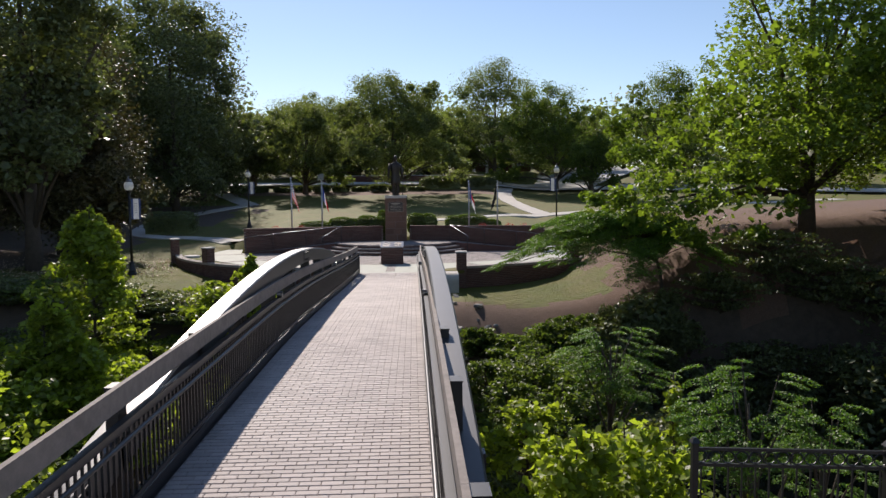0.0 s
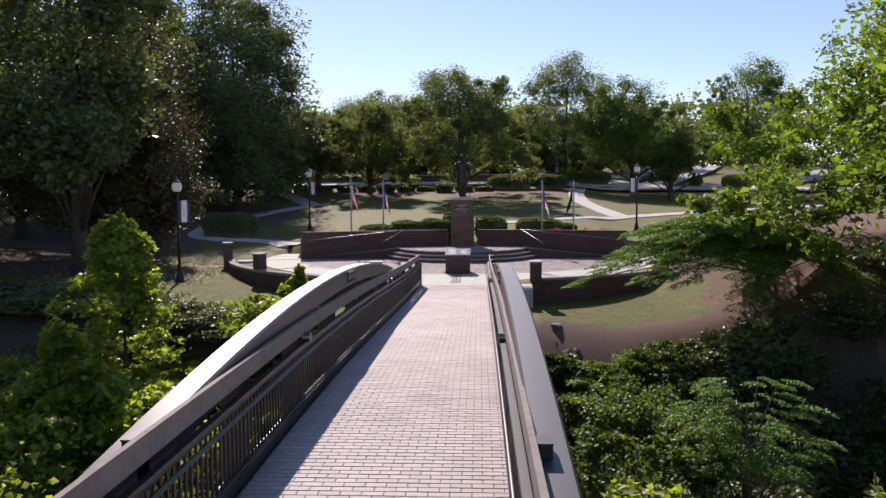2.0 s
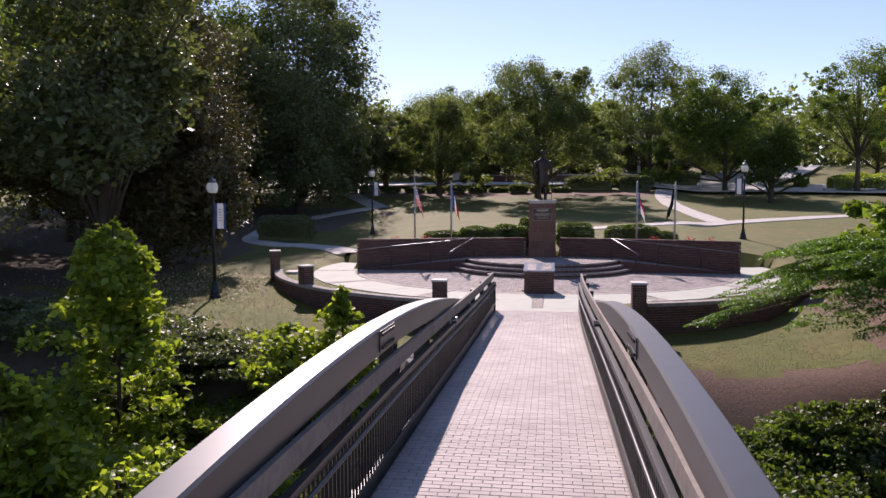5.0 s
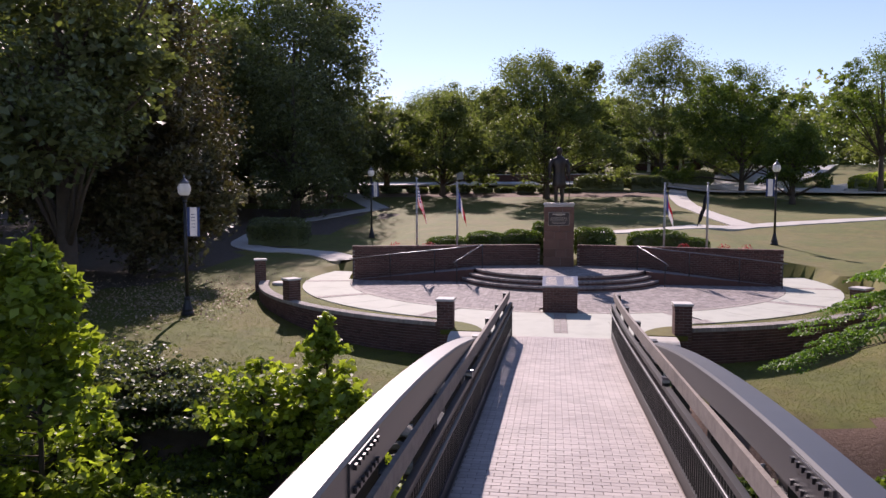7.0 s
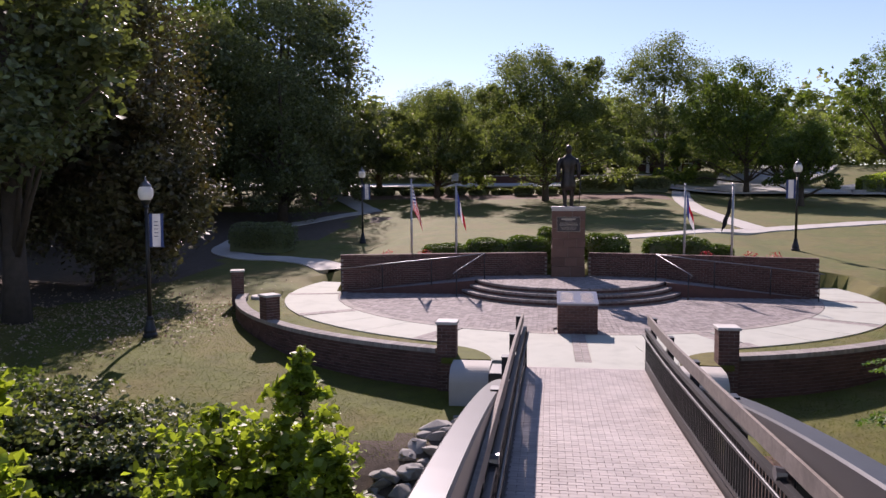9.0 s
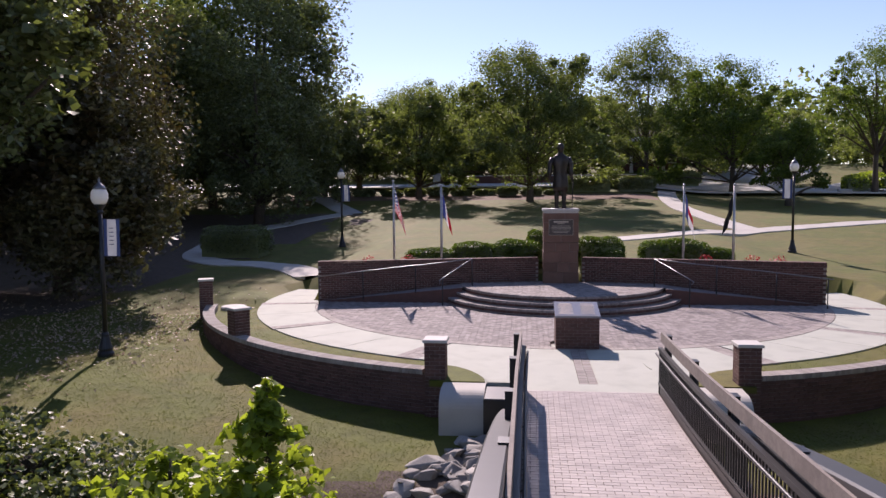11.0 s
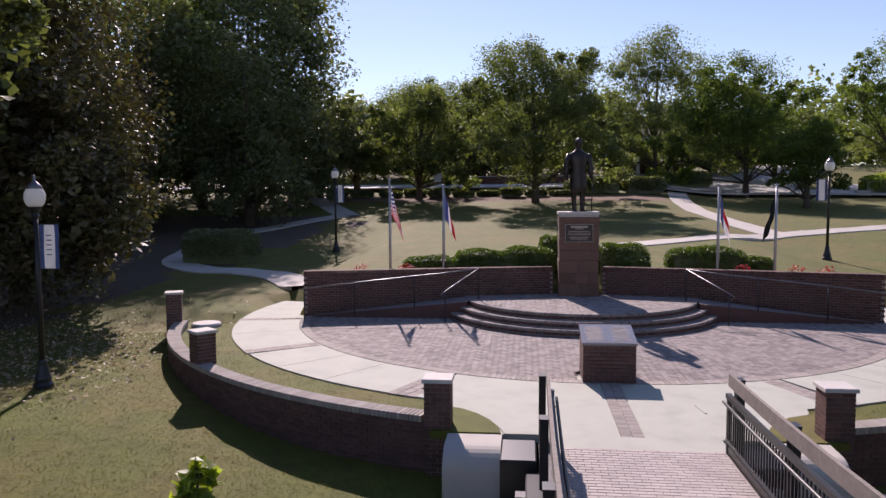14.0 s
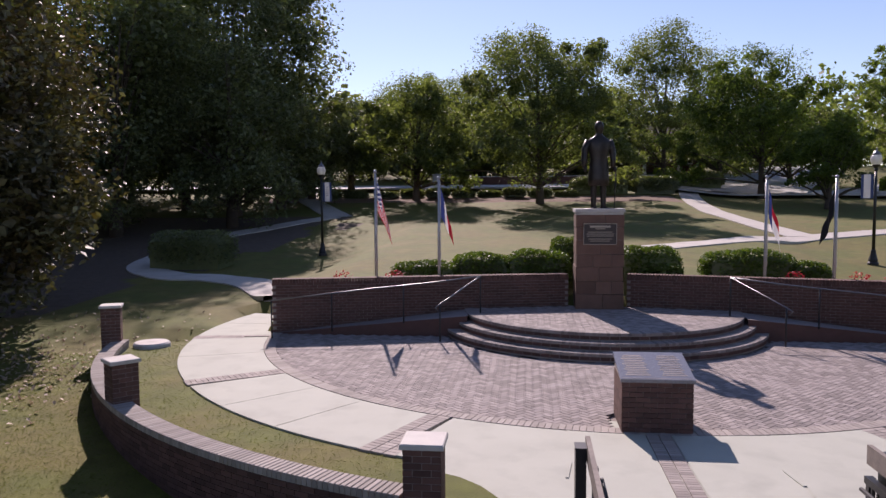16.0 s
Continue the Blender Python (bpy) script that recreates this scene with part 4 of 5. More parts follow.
# ---- paths, road and far things on the north lawn ----
def ribbon(name, pts, w, material, label, cat, lift=0.03, kind="structure"):
    P = [Vector((*p, 0)) for p in pts]
    fine = []
    for k in range(len(P) - 1):
        a, b, c, d = P[max(k - 1, 0)], P[k], P[k + 1], P[min(k + 2, len(P) - 1)]
        for i in range(10):
            t = i / 10
            fine.append(0.5 * ((2 * b) + (c - a) * t + (2 * a - 5 * b + 4 * c - d) * t * t + (3 * b - a - 3 * c + d) * t ** 3))
    fine.append(P[-1])
    g = Geo()
    rows = [[], [], [], []]
    for k, q in enumerate(fine):
        d = (fine[min(k + 1, len(fine) - 1)] - fine[max(k - 1, 0)]).normalized()
        s = Vector((d.y, -d.x, 0)) * w / 2
        for j, f in enumerate((-1.0, -0.34, 0.34, 1.0)):
            p = q + s * f
            rows[j].append((p.x, p.y, max(ground_z(p.x, p.y), ground_z(q.x, q.y) - 0.05) + lift))
    for j in range(3):
        g.strip(rows[j + 1], rows[j])
    low = [[(x, y, z - 0.15) for x, y, z in rows[j]] for j in (0, 3)]
    g.strip(low[0], rows[0])
    g.strip(rows[3], low[1])
    return solo(name, g, material, label, cat, kind)


ribbon("path", [(0.6, 21.0), (6.7, 25.2), (12.1, 29.6), (16.5, 32.0), (21.3, 34.6), (34, 41), (48, 47)], 1.5, M["path"], "pale concrete footpath across the lawn", "path", 0.05)
ribbon("path", [(12.1, 30.0), (11.4, 36.0), (11.0, 44.8), (11.6, 53.0), (13.0, 61.5)], 1.7, M["path"], "pale concrete footpath climbing to the road", "path", 0.055)
ribbon("path", [(-9.4, 13.2), (-11.9, 17.0), (-14.0, 18.3), (-16.2, 18.7), (-18.7, 21.7), (-20.0, 29.0), (-18.2, 34.8), (-15.3, 40.6)], 1.5, M["path"], "pale concrete footpath leading past the woods", "path", 0.05)
ribbon("path", [(-14.8, 40.6), (-18.7, 48.5), (-21.0, 53.6), (-23.0, 61.0)], 1.8, M["path"], "pale concrete footpath from the road", "path", 0.055)
ribbon("road", [(-80, 67), (-30, 63.6), (-5, 63.4), (14, 63.8), (34, 62), (80, 52)], 7.0, M["asphalt"], "sunlit pale asphalt road beyond the lawn", "road", 0.14)
ribbon("road", [(17, 64), (22, 75), (30, 90), (37, 106)], 14.0, M["asphalt"], "sunlit asphalt drive joining the road", "road", 0.18)
ribbon("road", [(31, 64), (44, 76), (60, 92)], 8.0, M["asphalt"], "sunlit asphalt drive curving round the shrub bank", "road", 0.17)


def build_far_wall():
    g = Geo()
    x = -11.2
    while x < 11.0:
        z = ground_z(x, 68.0)
        g.box((x + 0.8, 68.0, z + 0.3), (1.6, 0.4, 1.1))
        x += 1.6
    w = thing("garden_wall", "long low dark brick garden wall beyond the road", "wall", kind="structure")
    part("wall", g, M["render_red"], w)
    g = Geo()
    g.box((0.0, 68.0, ground_z(0, 68.0) + 0.88), (22.6, 0.5, 0.07))
    part("coping", g, M["cap"], w)
    g = Geo()
    g.box((-11.4, 68.0, ground_z(-11.4, 68.0) + 0.45), (0.8, 0.8, 1.4))
    g.cbox((-11.4, 68.0, ground_z(-11.4, 68.0) + 1.18), (0.95, 0.95, 0.1), 0, 0.02)
    part("end_pier", g, M["cap"], w, "pale stone end pier")


build_far_wall()
for k, x in enumerate((-22.4, -19.4, -16.8, -14.2, -12.0, -9.6, -7.4, -5.2, -3.0, -0.8, 1.4)):
    build_hedge("shrub", x, 54.6 + 0.7 * math.sin(k * 2.1), ground_z(x, 54.6), 2.0, 1.8, 0.68 + 0.14 * math.sin(k * 1.7), 40 + k, M["leaf_dark"], 1300, "dark round shrub in the mulch bed beside the road", "shrub", 0.15, "roadside shrubs")
for k, (x, w) in enumerate(((4.6, 5.2), (9.2, 3.8))):
    build_hedge("hedge", x, 57.2, ground_z(x, 57.2), w, 2.2, 1.5, 60 + k, M["leaf_dark"], 3200, "dark clipped hedge beside the road", size=0.15)
build_hedge("hedge", 15.6, 70.0, ground_z(15.6, 70.0), 5.4, 2.4, 1.7, 62, M["leaf_dark"], 2800, "dark clipped hedge beside the drive", size=0.16)
for k, (x, y) in enumerate(((32.0, 63.5), (33.4, 65.6), (34.8, 67.6), (36.2, 69.6), (35.5, 63.6), (37.2, 65.8), (38.8, 68.0), (27.0, 96.0), (13.4, 76.0))):
    build_hedge("shrub", x, y, ground_z(x, y), 2.3, 2.3, 1.6, 80 + k, M["leaf_lime"], 1000, "rounded clipped yellow-green shrub on a bank", "shrub", 0.16, "rounded bank shrubs")
build_hedge("hedge", -16.4, 21.4, ground_z(-16.4, 21.4), 3.6, 2.2, 1.55, 99, M["leaf_dark"], 4500, "dark clipped hedge island on the shaded lawn", size=0.09)
g = Geo()
for k in range(12):
    a = k / 12 * 1.4 + 0.2
    g.cbox((40.0 - 10 * math.cos(a), 59.5 + 9 * math.sin(a), ground_z(31, 62) + 0.15), (1.2, 0.4, 0.6), -a, 0.05)
solo("bank_wall", g, M["rock"], "low grey stone edging wall round the shrub bank", "wall", "structure")


def build_house():
    e = thing("house", "red brick building with white columns behind the trees", "building", (14.5, 92, ground_z(14.5, 92)), 0)
    g = Geo()
    g.box((0, 4, 2.8), (13, 8, 5.0))
    part("wall", g, M["render_red"], e)
    g = Geo()
    g.add([(-7.2, -0.6, 4.9), (7.2, -0.6, 4.9), (7.2, 8.6, 4.9), (-7.2, 8.6, 4.9), (-7.2, 4, 7.0), (7.2, 4, 7.0)], [(0, 1, 5, 4), (2, 3, 4, 5), (0, 4, 3), (1, 2, 5), (3, 2, 1, 0)])
    part("roof", g, M["roof"], e)
    for k in range(4):
        x = -3.3 + 2.2 * k
        g = Geo()
        g.lathe((x, -1.9, -0.1), [(0.3, 0), (0.3, 0.2), (0.23, 0.3), (0.2, 4.1), (0.3, 4.25), (0.3, 4.4)], 12)
        part("column", g, M["trim"], e, "white round column")
    g = Geo()
    g.box((0, -1.2, 4.55), (7.6, 2.4, 0.5))
    part("entablature", g, M["trim"], e)
    for k in range(4):
        x = -4.8 + 3.2 * k
        g = Geo()
        g.box((x, -0.03, 2.4), (1.25, 0.1, 2.3))
        w = part("window", g, M["trim"], e)
        for dx in (-0.29, 0.29):
            for dz in (-0.52, 0.52):
                p = Geo()
                p.box((x + dx, -0.085, 2.4 + dz), (0.5, 0.02, 0.95))
                part("pane", p, M["pane"], w)
    return e


build_house()


# black ornamental fence at the near bank
def build_fence():
    e = thing("fence", "black ornamental iron fence with ring frieze on the near bank", "fence")
    x0, y0, x1, y1 = 3.75, -24.9, 9.2, -25.6
    n = 3
    for k in range(n + 1):
        x, y = x0 + (x1 - x0) * k / n, y0 + (y1 - y0) * k / n
        g = Geo()
        g.box((x, y, -0.2), (0.06, 0.06, 1.9))
        g.box((x, y, 0.77), (0.09, 0.09, 0.05), 0, 0, 0.4)
        part("post", g, M["black"], e)
    rz = math.atan2(y1 - y0, x1 - x0)
    ln = math.hypot(x1 - x0, y1 - y0)
    for z in (0.68, 0.52, -0.7):
        g = Geo()
        g.box(((x0 + x1) / 2, (y0 + y1) / 2, z), (ln, 0.03, 0.03), rz)
        part("rail", g, M["black"], e)
    bar = Geo()
    bar.box((0, 0, 0), (0.015, 0.015, 1.3))
    me = bar.mesh("bar", M["black"])
    rg = Geo()
    rg.tube([(0.06 * math.cos(a), 0, 0.06 * math.sin(a)) for a in [2 * math.pi * i / 12 for i in range(13)]], 0.008, 5, cap=False)
    rm = rg.mesh("ring", M["black"])
    m = int(ln / 0.13)
    for k in range(m):
        t = (k + 0.5) / m
        ob = part("bar", me, None, e)
        ob.location, ob.rotation_euler = (x0 + (x1 - x0) * t, y0 + (y1 - y0) * t, -0.1), (0, 0, rz)
        ob = part("ring", rm, None, e)
        ob.location, ob.rotation_euler = (x0 + (x1 - x0) * t, y0 + (y1 - y0) * t, 0.6), (0, 0, rz)


build_fence()


# ---- trees ----
def inside(q, lim=2.2):
    """Draws far strays of a cloud of points back towards its middle."""
    d = np.linalg.norm(q, axis=1)[:, None]
    return np.where(d > lim, q * (lim / d) ** 1.7, q)


def build_tree(name, x, y, zb, H, crown, material, leaves, size, seed, label, cat="tree", trunk_r=0.3, clumps=40, spread=1.0, group="", aspect=0.55, gap=0.55, limbs=True, flat=0.75, core=900):
    """crown: list of (centre, radii) ellipsoids relative to the base; clumps of leaves are set near their surfaces, limbs run to them."""
    rng = np.random.default_rng(seed)
    e = thing(name, label, cat, (x, y, zb), 0, group)
    vol = np.array([r[0] * r[1] * r[2] for _, r in crown]) ** 0.66
    vol /= vol.sum()
    pos, tips = [], []
    for (c, r), w in zip(crown, vol):
        nc = max(3, int(clumps * w))
        per = int(leaves * w / nc)
        cs = blob(rng, nc, c, np.array(r) * 0.86, gap)
        for q in cs:
            s = min(r) * rng.uniform(0.16, 0.36) * spread
            dens = rng.uniform(0.5, 1.4)
            pos.append(q + inside(rng.normal(size=(int(per * dens), 3))) * np.array([s, s, s * flat]) * 0.62)
            tips.append(q)
    pos = np.concatenate(pos)
    part("crown", leaf_mesh("crown", pos, size, material, aspect, 0.35, seed), None, e)
    if core:
        deep = [blob(rng, max(30, int(core * 3.4 * w)), c, np.array(r) * 0.74, 0.0) for (c, r), w in zip(crown, vol)]
        part("inner_crown", leaf_mesh("inner_crown", np.concatenate(deep), size * 1.6, material, 0.8, 0.35, seed + 1), None, e)
    g = Geo()
    top = H * 0.72
    bend = rng.normal(size=2) * 0.25
    spine = [Vector((bend[0] * (k / 6) ** 2, bend[1] * (k / 6) ** 2, -0.4 + (top + 0.4) * k / 6)) for k in range(7)]
    g.tube(spine, [trunk_r * (1.25 if k == 0 else 1.0) * (1 - 0.125 * k) for k in range(7)], 10)
    part("trunk", g, M["bark"], e, smooth=True)
    if limbs:
        g = Geo()
        for q in tips[:: max(1, len(tips) // 26)]:
            q = Vector(q)
            k = min(5, max(1, int(6 * (0.25 + 0.5 * max(0, min(1, (q.z - H * 0.2) / H))))))
            a = spine[k]
            m = a.lerp(q, 0.5) + Vector((0, 0, 0.06 * (q - a).length))
            r0 = trunk_r * 0.36 * (1 - 0.08 * k)
            g.tube([a, m, q], [r0, r0 * 0.6, r0 * 0.18], 6)
        part("limb", g, M["bark"], e, smooth=True)
    return e


# far trees beyond the lawn
FAR = [
    (-0.9, 49.0, 17.0, 8.0, 0.9, 'leaf_far', 57000, 0.24),
    (12.7, 72.7, 22.4, 8.6, 1.6, 'leaf_far', 40000, 0.26),
    (19.2, 60.5, 17.2, 8.2, 1.4, 'leaf_mid', 56000, 0.24),
    (21.4, 51.1, 10.2, 3.0, 1.4, 'leaf_mid', 15000, 0.19),
    (33.0, 61.3, 20.0, 5.8, 4.6, 'leaf_mid', 26000, 0.22),
    (-15.0, 79.4, 18.9, 8.2, 1.0, 'leaf_far', 42000, 0.25),
    (-11.2, 52.3, 14.2, 5.4, 1.0, 'leaf_far', 26000, 0.24),
    (-7.1, 80.7, 18.6, 8.6, 0.8, 'leaf_far', 32000, 0.25),
    (6.1, 78.6, 16.0, 7.6, 1.0, 'leaf_mid', 26000, 0.24),
    (26.2, 74.0, 15.0, 6.4, 1.2, 'leaf_far', 22000, 0.25),
    (30.7, 99.2, 15.1, 8.1, 0.8, 'leaf_far', 26600, 0.31),
    (44.8, 85.4, 14.9, 8.2, 0.8, 'leaf_far', 26600, 0.31),
    (0.1, 85.5, 16.5, 7.5, 0.5, 'leaf_far', 26000, 0.3),
    (-23.0, 82.9, 17.1, 7.5, 0.5, 'leaf_far', 26000, 0.3),
    (22.1, 86.9, 15.5, 7.2, 0.8, 'leaf_far', 24000, 0.3),
    (57.7, 71.5, 18.3, 9.4, 0.8, 'leaf_far', 26600, 0.31),
]
for k, (x, y, H, r, cb, m, n, s) in enumerate(FAR):
    rr = random.Random(100 + k)
    zb = ground_z(x, y)
    hc = (H - zb - cb) / 2
    crown = [((0, 0, cb + hc * 0.95), (r * 0.82, r * 0.82, hc * 0.94)), ((r * rr.uniform(-0.3, 0.3), 0, cb + hc * 1.55), (r * 0.45, r * 0.45, hc * 0.45))]
    for i in range(11):
        a = i * 2.4 + rr.random() + k
        u = (i + 0.5) / 11
        d = r * (0.86 - 0.36 * u)
        crown.append(((d * math.cos(a), d * math.sin(a), cb + hc * (0.16 + 1.26 * u + rr.uniform(-0.1, 0.1))), (r * rr.uniform(0.3, 0.46), r * rr.uniform(0.3, 0.46), hc * rr.uniform(0.2, 0.32))))
    build_tree("tree", x, y, zb, H - zb, crown, M[m], int(n * 1.25), s * 0.9, 100 + k, "broad green shade tree standing beyond the lawn", trunk_r=0.3, clumps=190, gap=0.3, spread=1.15, core=900, group="far shade trees")

# a belt of woods closes the view behind the far trees
rng = np.random.default_rng(5)
belt = []
for k in range(150):
    a = -1.25 + 2.5 * k / 149 + rng.normal() * 0.01
    d = rng.uniform(126, 150)
    x, y = d * math.sin(a), d * math.cos(a) - 5
    h = rng.uniform(11, 16)
    belt.append(blob(rng, 420, (x, y, ground_z(x, min(y, 130)) + h * 0.42), (7.6, 6.0, h * 0.62), 0.2))
tagged(new("far_woods", leaf_mesh("far_woods", np.concatenate(belt), 1.15, M["leaf_far"], 0.7, 0.35, 6)), "distant belt of green woods closing the view", "woods", kind="stuff")

# dark woods on the left with a tall oak and a magnolia
LEFT = [
    (-25.4, 51.1, 28.9, 10.4, 1.0, 'leaf_dark', 42000, 0.36, 'tall dark oak tree at the edge of the woods'),
    (-16.4, 2.3, 16.8, 4.7, 2.4, 'leaf_dark', 30000, 0.24, 'dark tree rising from the shaded lawn'),
    (-20.4, 35.4, 16.0, 5.3, 0.0, 'leaf_dark', 22000, 0.22, 'dark understorey tree at the edge of the woods'),
    (-26.0, 31.7, 18.9, 6.3, 0.0, 'leaf_dark', 24000, 0.24, 'dark understorey tree in the woods'),
    (-20.8, 45.9, 12.9, 4.9, 0.0, 'leaf_dark', 20000, 0.24, 'dark understorey tree at the edge of the woods'),
    (-28.4, 45.7, 18.3, 7.0, 0.0, 'leaf_dark', 24000, 0.28, 'dark understorey tree in the woods'),
    (-30.3, 19.8, 13.6, 6.8, 0.0, 'leaf_dark', 22000, 0.26, 'dark understorey tree behind the magnolia'),
    (-20.6, 53.5, 12.1, 4.4, 0.0, 'leaf_dark', 16000, 0.24, 'dark understorey tree near the road'),
    (-25.4, 5.0, 12.1, 5.5, 0.0, 'leaf_dark', 22000, 0.25, 'dark understorey tree on the shaded bank'),
    (-34.7, 32.9, 15.6, 7.0, 0.0, 'leaf_dark', 20000, 0.28, 'dark understorey tree deep in the woods'),
    (-33.8, 56.1, 17.6, 8.1, 0.0, 'leaf_dark', 20000, 0.3, 'dark understorey tree deep in the woods'),
    (-18.2, 58.1, 13.4, 5.1, 1.2, 'leaf_dark', 12000, 0.32, 'dark broad tree beside the footpath'),
    (-34.1, 40.7, 24.0, 9.9, 1.0, 'leaf_mid', 30000, 0.32, 'tall green tree in the shaded woods'),
    (-22.6, 41.5, 22.7, 7.4, 0.6, 'leaf_dark', 34000, 0.28, 'dark understorey tree at the edge of the woods'),
    (-30.6, 30.6, 16.6, 7.5, 0.2, 'leaf_dark', 18000, 0.28, 'dark understorey tree in the woods'),
    (-42.7, 32.4, 26.1, 10.4, 1.0, 'leaf_dark', 30000, 0.36, 'tall dark tree deep in the woods'),
    (-34.4, 11.0, 21.2, 8.4, 1.0, 'leaf_mid', 30000, 0.32, 'tall green tree behind the magnolia'),
    (-23.7, -3.2, 14.7, 6.0, 0.0, 'leaf_mid', 26000, 0.28, 'green tree on the creek bank'),
    (-33.5, -10.5, 19.6, 8.0, 0.5, 'leaf_mid', 24000, 0.34, 'tall green tree on the far creek bank'),
    (-19.3, -8.2, 4.9, 4.0, -2.0, 'leaf_dark', 14000, 0.22, 'dark spreading tree over the creek'),
    (-51.0, 54.5, 24.8, 11.6, 1.0, 'leaf_dark', 18000, 0.5, 'tall dark tree deep in the woods'),
    (-49.8, 4.4, 20.5, 10.0, 0.5, 'leaf_dark', 18000, 0.5, 'tall dark tree deep in the woods'),
    (-27.0, 75.0, 12.0, 5.0, 0.0, 'leaf_dark', 9000, 0.32, 'dark understorey tree behind the garden wall'),
    (-20.5, 77.0, 12.5, 5.0, 0.0, 'leaf_dark', 9000, 0.32, 'dark understorey tree behind the garden wall'),
    (-14.0, 74.0, 11.0, 4.6, 0.0, 'leaf_dark', 9000, 0.32, 'dark understorey tree behind the garden wall'),
    (-8.0, 76.0, 11.5, 4.8, 0.0, 'leaf_dark', 9000, 0.32, 'dark understorey tree behind the garden wall'),
    (-2.0, 74.0, 10.5, 4.6, 0.0, 'leaf_dark', 9000, 0.32, 'dark understorey tree behind the garden wall'),
    (3.5, 76.0, 11.0, 4.6, 0.0, 'leaf_dark', 9000, 0.32, 'dark understorey tree behind the garden wall'),
    (9.0, 80.0, 11.0, 4.2, 0.0, 'leaf_dark', 9000, 0.32, 'dark understorey tree behind the garden wall'),
    (24.0, 92.0, 13.0, 5.0, 0.0, 'leaf_dark', 9000, 0.32, 'dark understorey tree behind the garden wall'),
]
for k, (x, y, H, r, cb, m, n, s, lab) in enumerate(LEFT):
    rr = random.Random(200 + k)
    zb = ground_z(x, y)
    hc = (H - zb - cb) / 2
    crown = [((0, 0, cb + hc), (r * 0.75, r * 0.75, hc))]
    for i in range(7):
        a = i * 0.9 + rr.random()
        crown.append(((r * 0.55 * math.cos(a), r * 0.55 * math.sin(a), cb + hc * rr.uniform(0.3, 1.5)), (r * rr.uniform(0.35, 0.5), r * rr.uniform(0.35, 0.5), hc * rr.uniform(0.22, 0.4))))
    build_tree("tree", x, y, zb, H - zb, crown, M[m], n, s, 200 + k, lab, trunk_r=0.36, clumps=110, spread=1.4, group="woods beside the lawn")
# magnolia with glossy leaves
crown = [((-0.5, 0.5, 7.0), (4.8, 4.8, 6.8)), ((1.6, -2.0, 3.4), (3.4, 3.2, 3.0)), ((2.6, -0.4, 3.2), (3.0, 3.0, 2.9)), ((1.8, -2.6, 5.2), (3.0, 2.8, 3.2)), ((-2, -3, 6), (4, 3.4, 5)), ((0.5, -1, 11), (3, 3, 3))]
build_tree("magnolia_tree", -18.9, 10.6, ground_z(-18.9, 10.6), 14.0, crown, M["leaf_mag"], 80000, 0.23, 300, "huge dark magnolia tree with glossy leaves", "tree", 0.36, 220, aspect=0.5, core=2200)

# trees and undergrowth on the mulched bank and in the ravine on the other side
crown = [((0.5, 0, 5.4), (6.0, 6.0, 4.6)), ((-5.0, -3.6, 1.0), (3.6, 3.4, 1.8)), ((-6.4, -1.0, 0.6), (3.0, 3.0, 1.5)), ((-3.5, 1, 3.0), (4.4, 4, 2.4)), ((2, -4, 6.5), (5, 4.4, 5)), ((-1.8, -4.5, 4.4), (4.4, 4.0, 3.0)), ((4, 2, 4), (4.4, 4, 3.4)), ((-1, -2, 10), (5, 5, 3))]
build_tree("tree", 15.2, -6.0, ground_z(15.2, -6.0), 12.5, crown, M["leaf_bank"], 84000, 0.17, 400, "large yellow-green tree on the mulched bank", "tree", 0.28, 340, spread=0.72, gap=0.3, core=1500)
crown = [((0, 0, 5), (5.5, 5.5, 5.0)), ((-2.5, -2, 8.5), (4.5, 4.5, 4)), ((1, 1, 11), (5, 5, 4))]
build_tree("tree", 22.5, -9.0, ground_z(22.5, -9), 15.0, crown, M["leaf_mid"], 46000, 0.22, 401, "tall green tree on the mulched bank", "tree", 0.32, 130, core=1500)
crown = [((0, 0, 3.6), (5.0, 4.5, 3.6)), ((-2, -2, 2.4), (4, 3.5, 2.4))]
build_tree("tree", 17.6, -12.6, ground_z(17.6, -12.6), 7.0, crown, M["leaf_dark"], 34000, 0.2, 402, "dark tree growing out of the ravine", "tree", 0.22, 110, core=1500)
build_tree("tree", 18.5, -18.7, ground_z(18.5, -18.7), 15.5, [((0, 0, 5), (5.5, 5, 5.5)), ((-2, 1, 10.5), (4.5, 4.5, 4))], M["leaf_mid"], 44000, 0.2, 403, "tall green tree beyond the ravine", "tree", 0.25, 120, core=1500)
build_tree("tree", 8.7, -8.0, ground_z(8.7, -8.0), 3.4, [((0, 0, 1.7), (2.0, 1.7, 1.5)), ((-1.6, 0.2, 1.2), (1.3, 1.3, 1.0))], M["leaf_dark"], 15000, 0.14, 404, "dark shrubby tree on the ravine slope", "tree", 0.1, 60)
build_tree("tree", 15.6, -20.6, ground_z(15.6, -20.6), 5.6, [((0, 0, 2.6), (3.2, 3.0, 2.4))], M["leaf_dark"], 16000, 0.18, 405, "dark shrubby tree in the ravine", "tree", 0.12, 60)


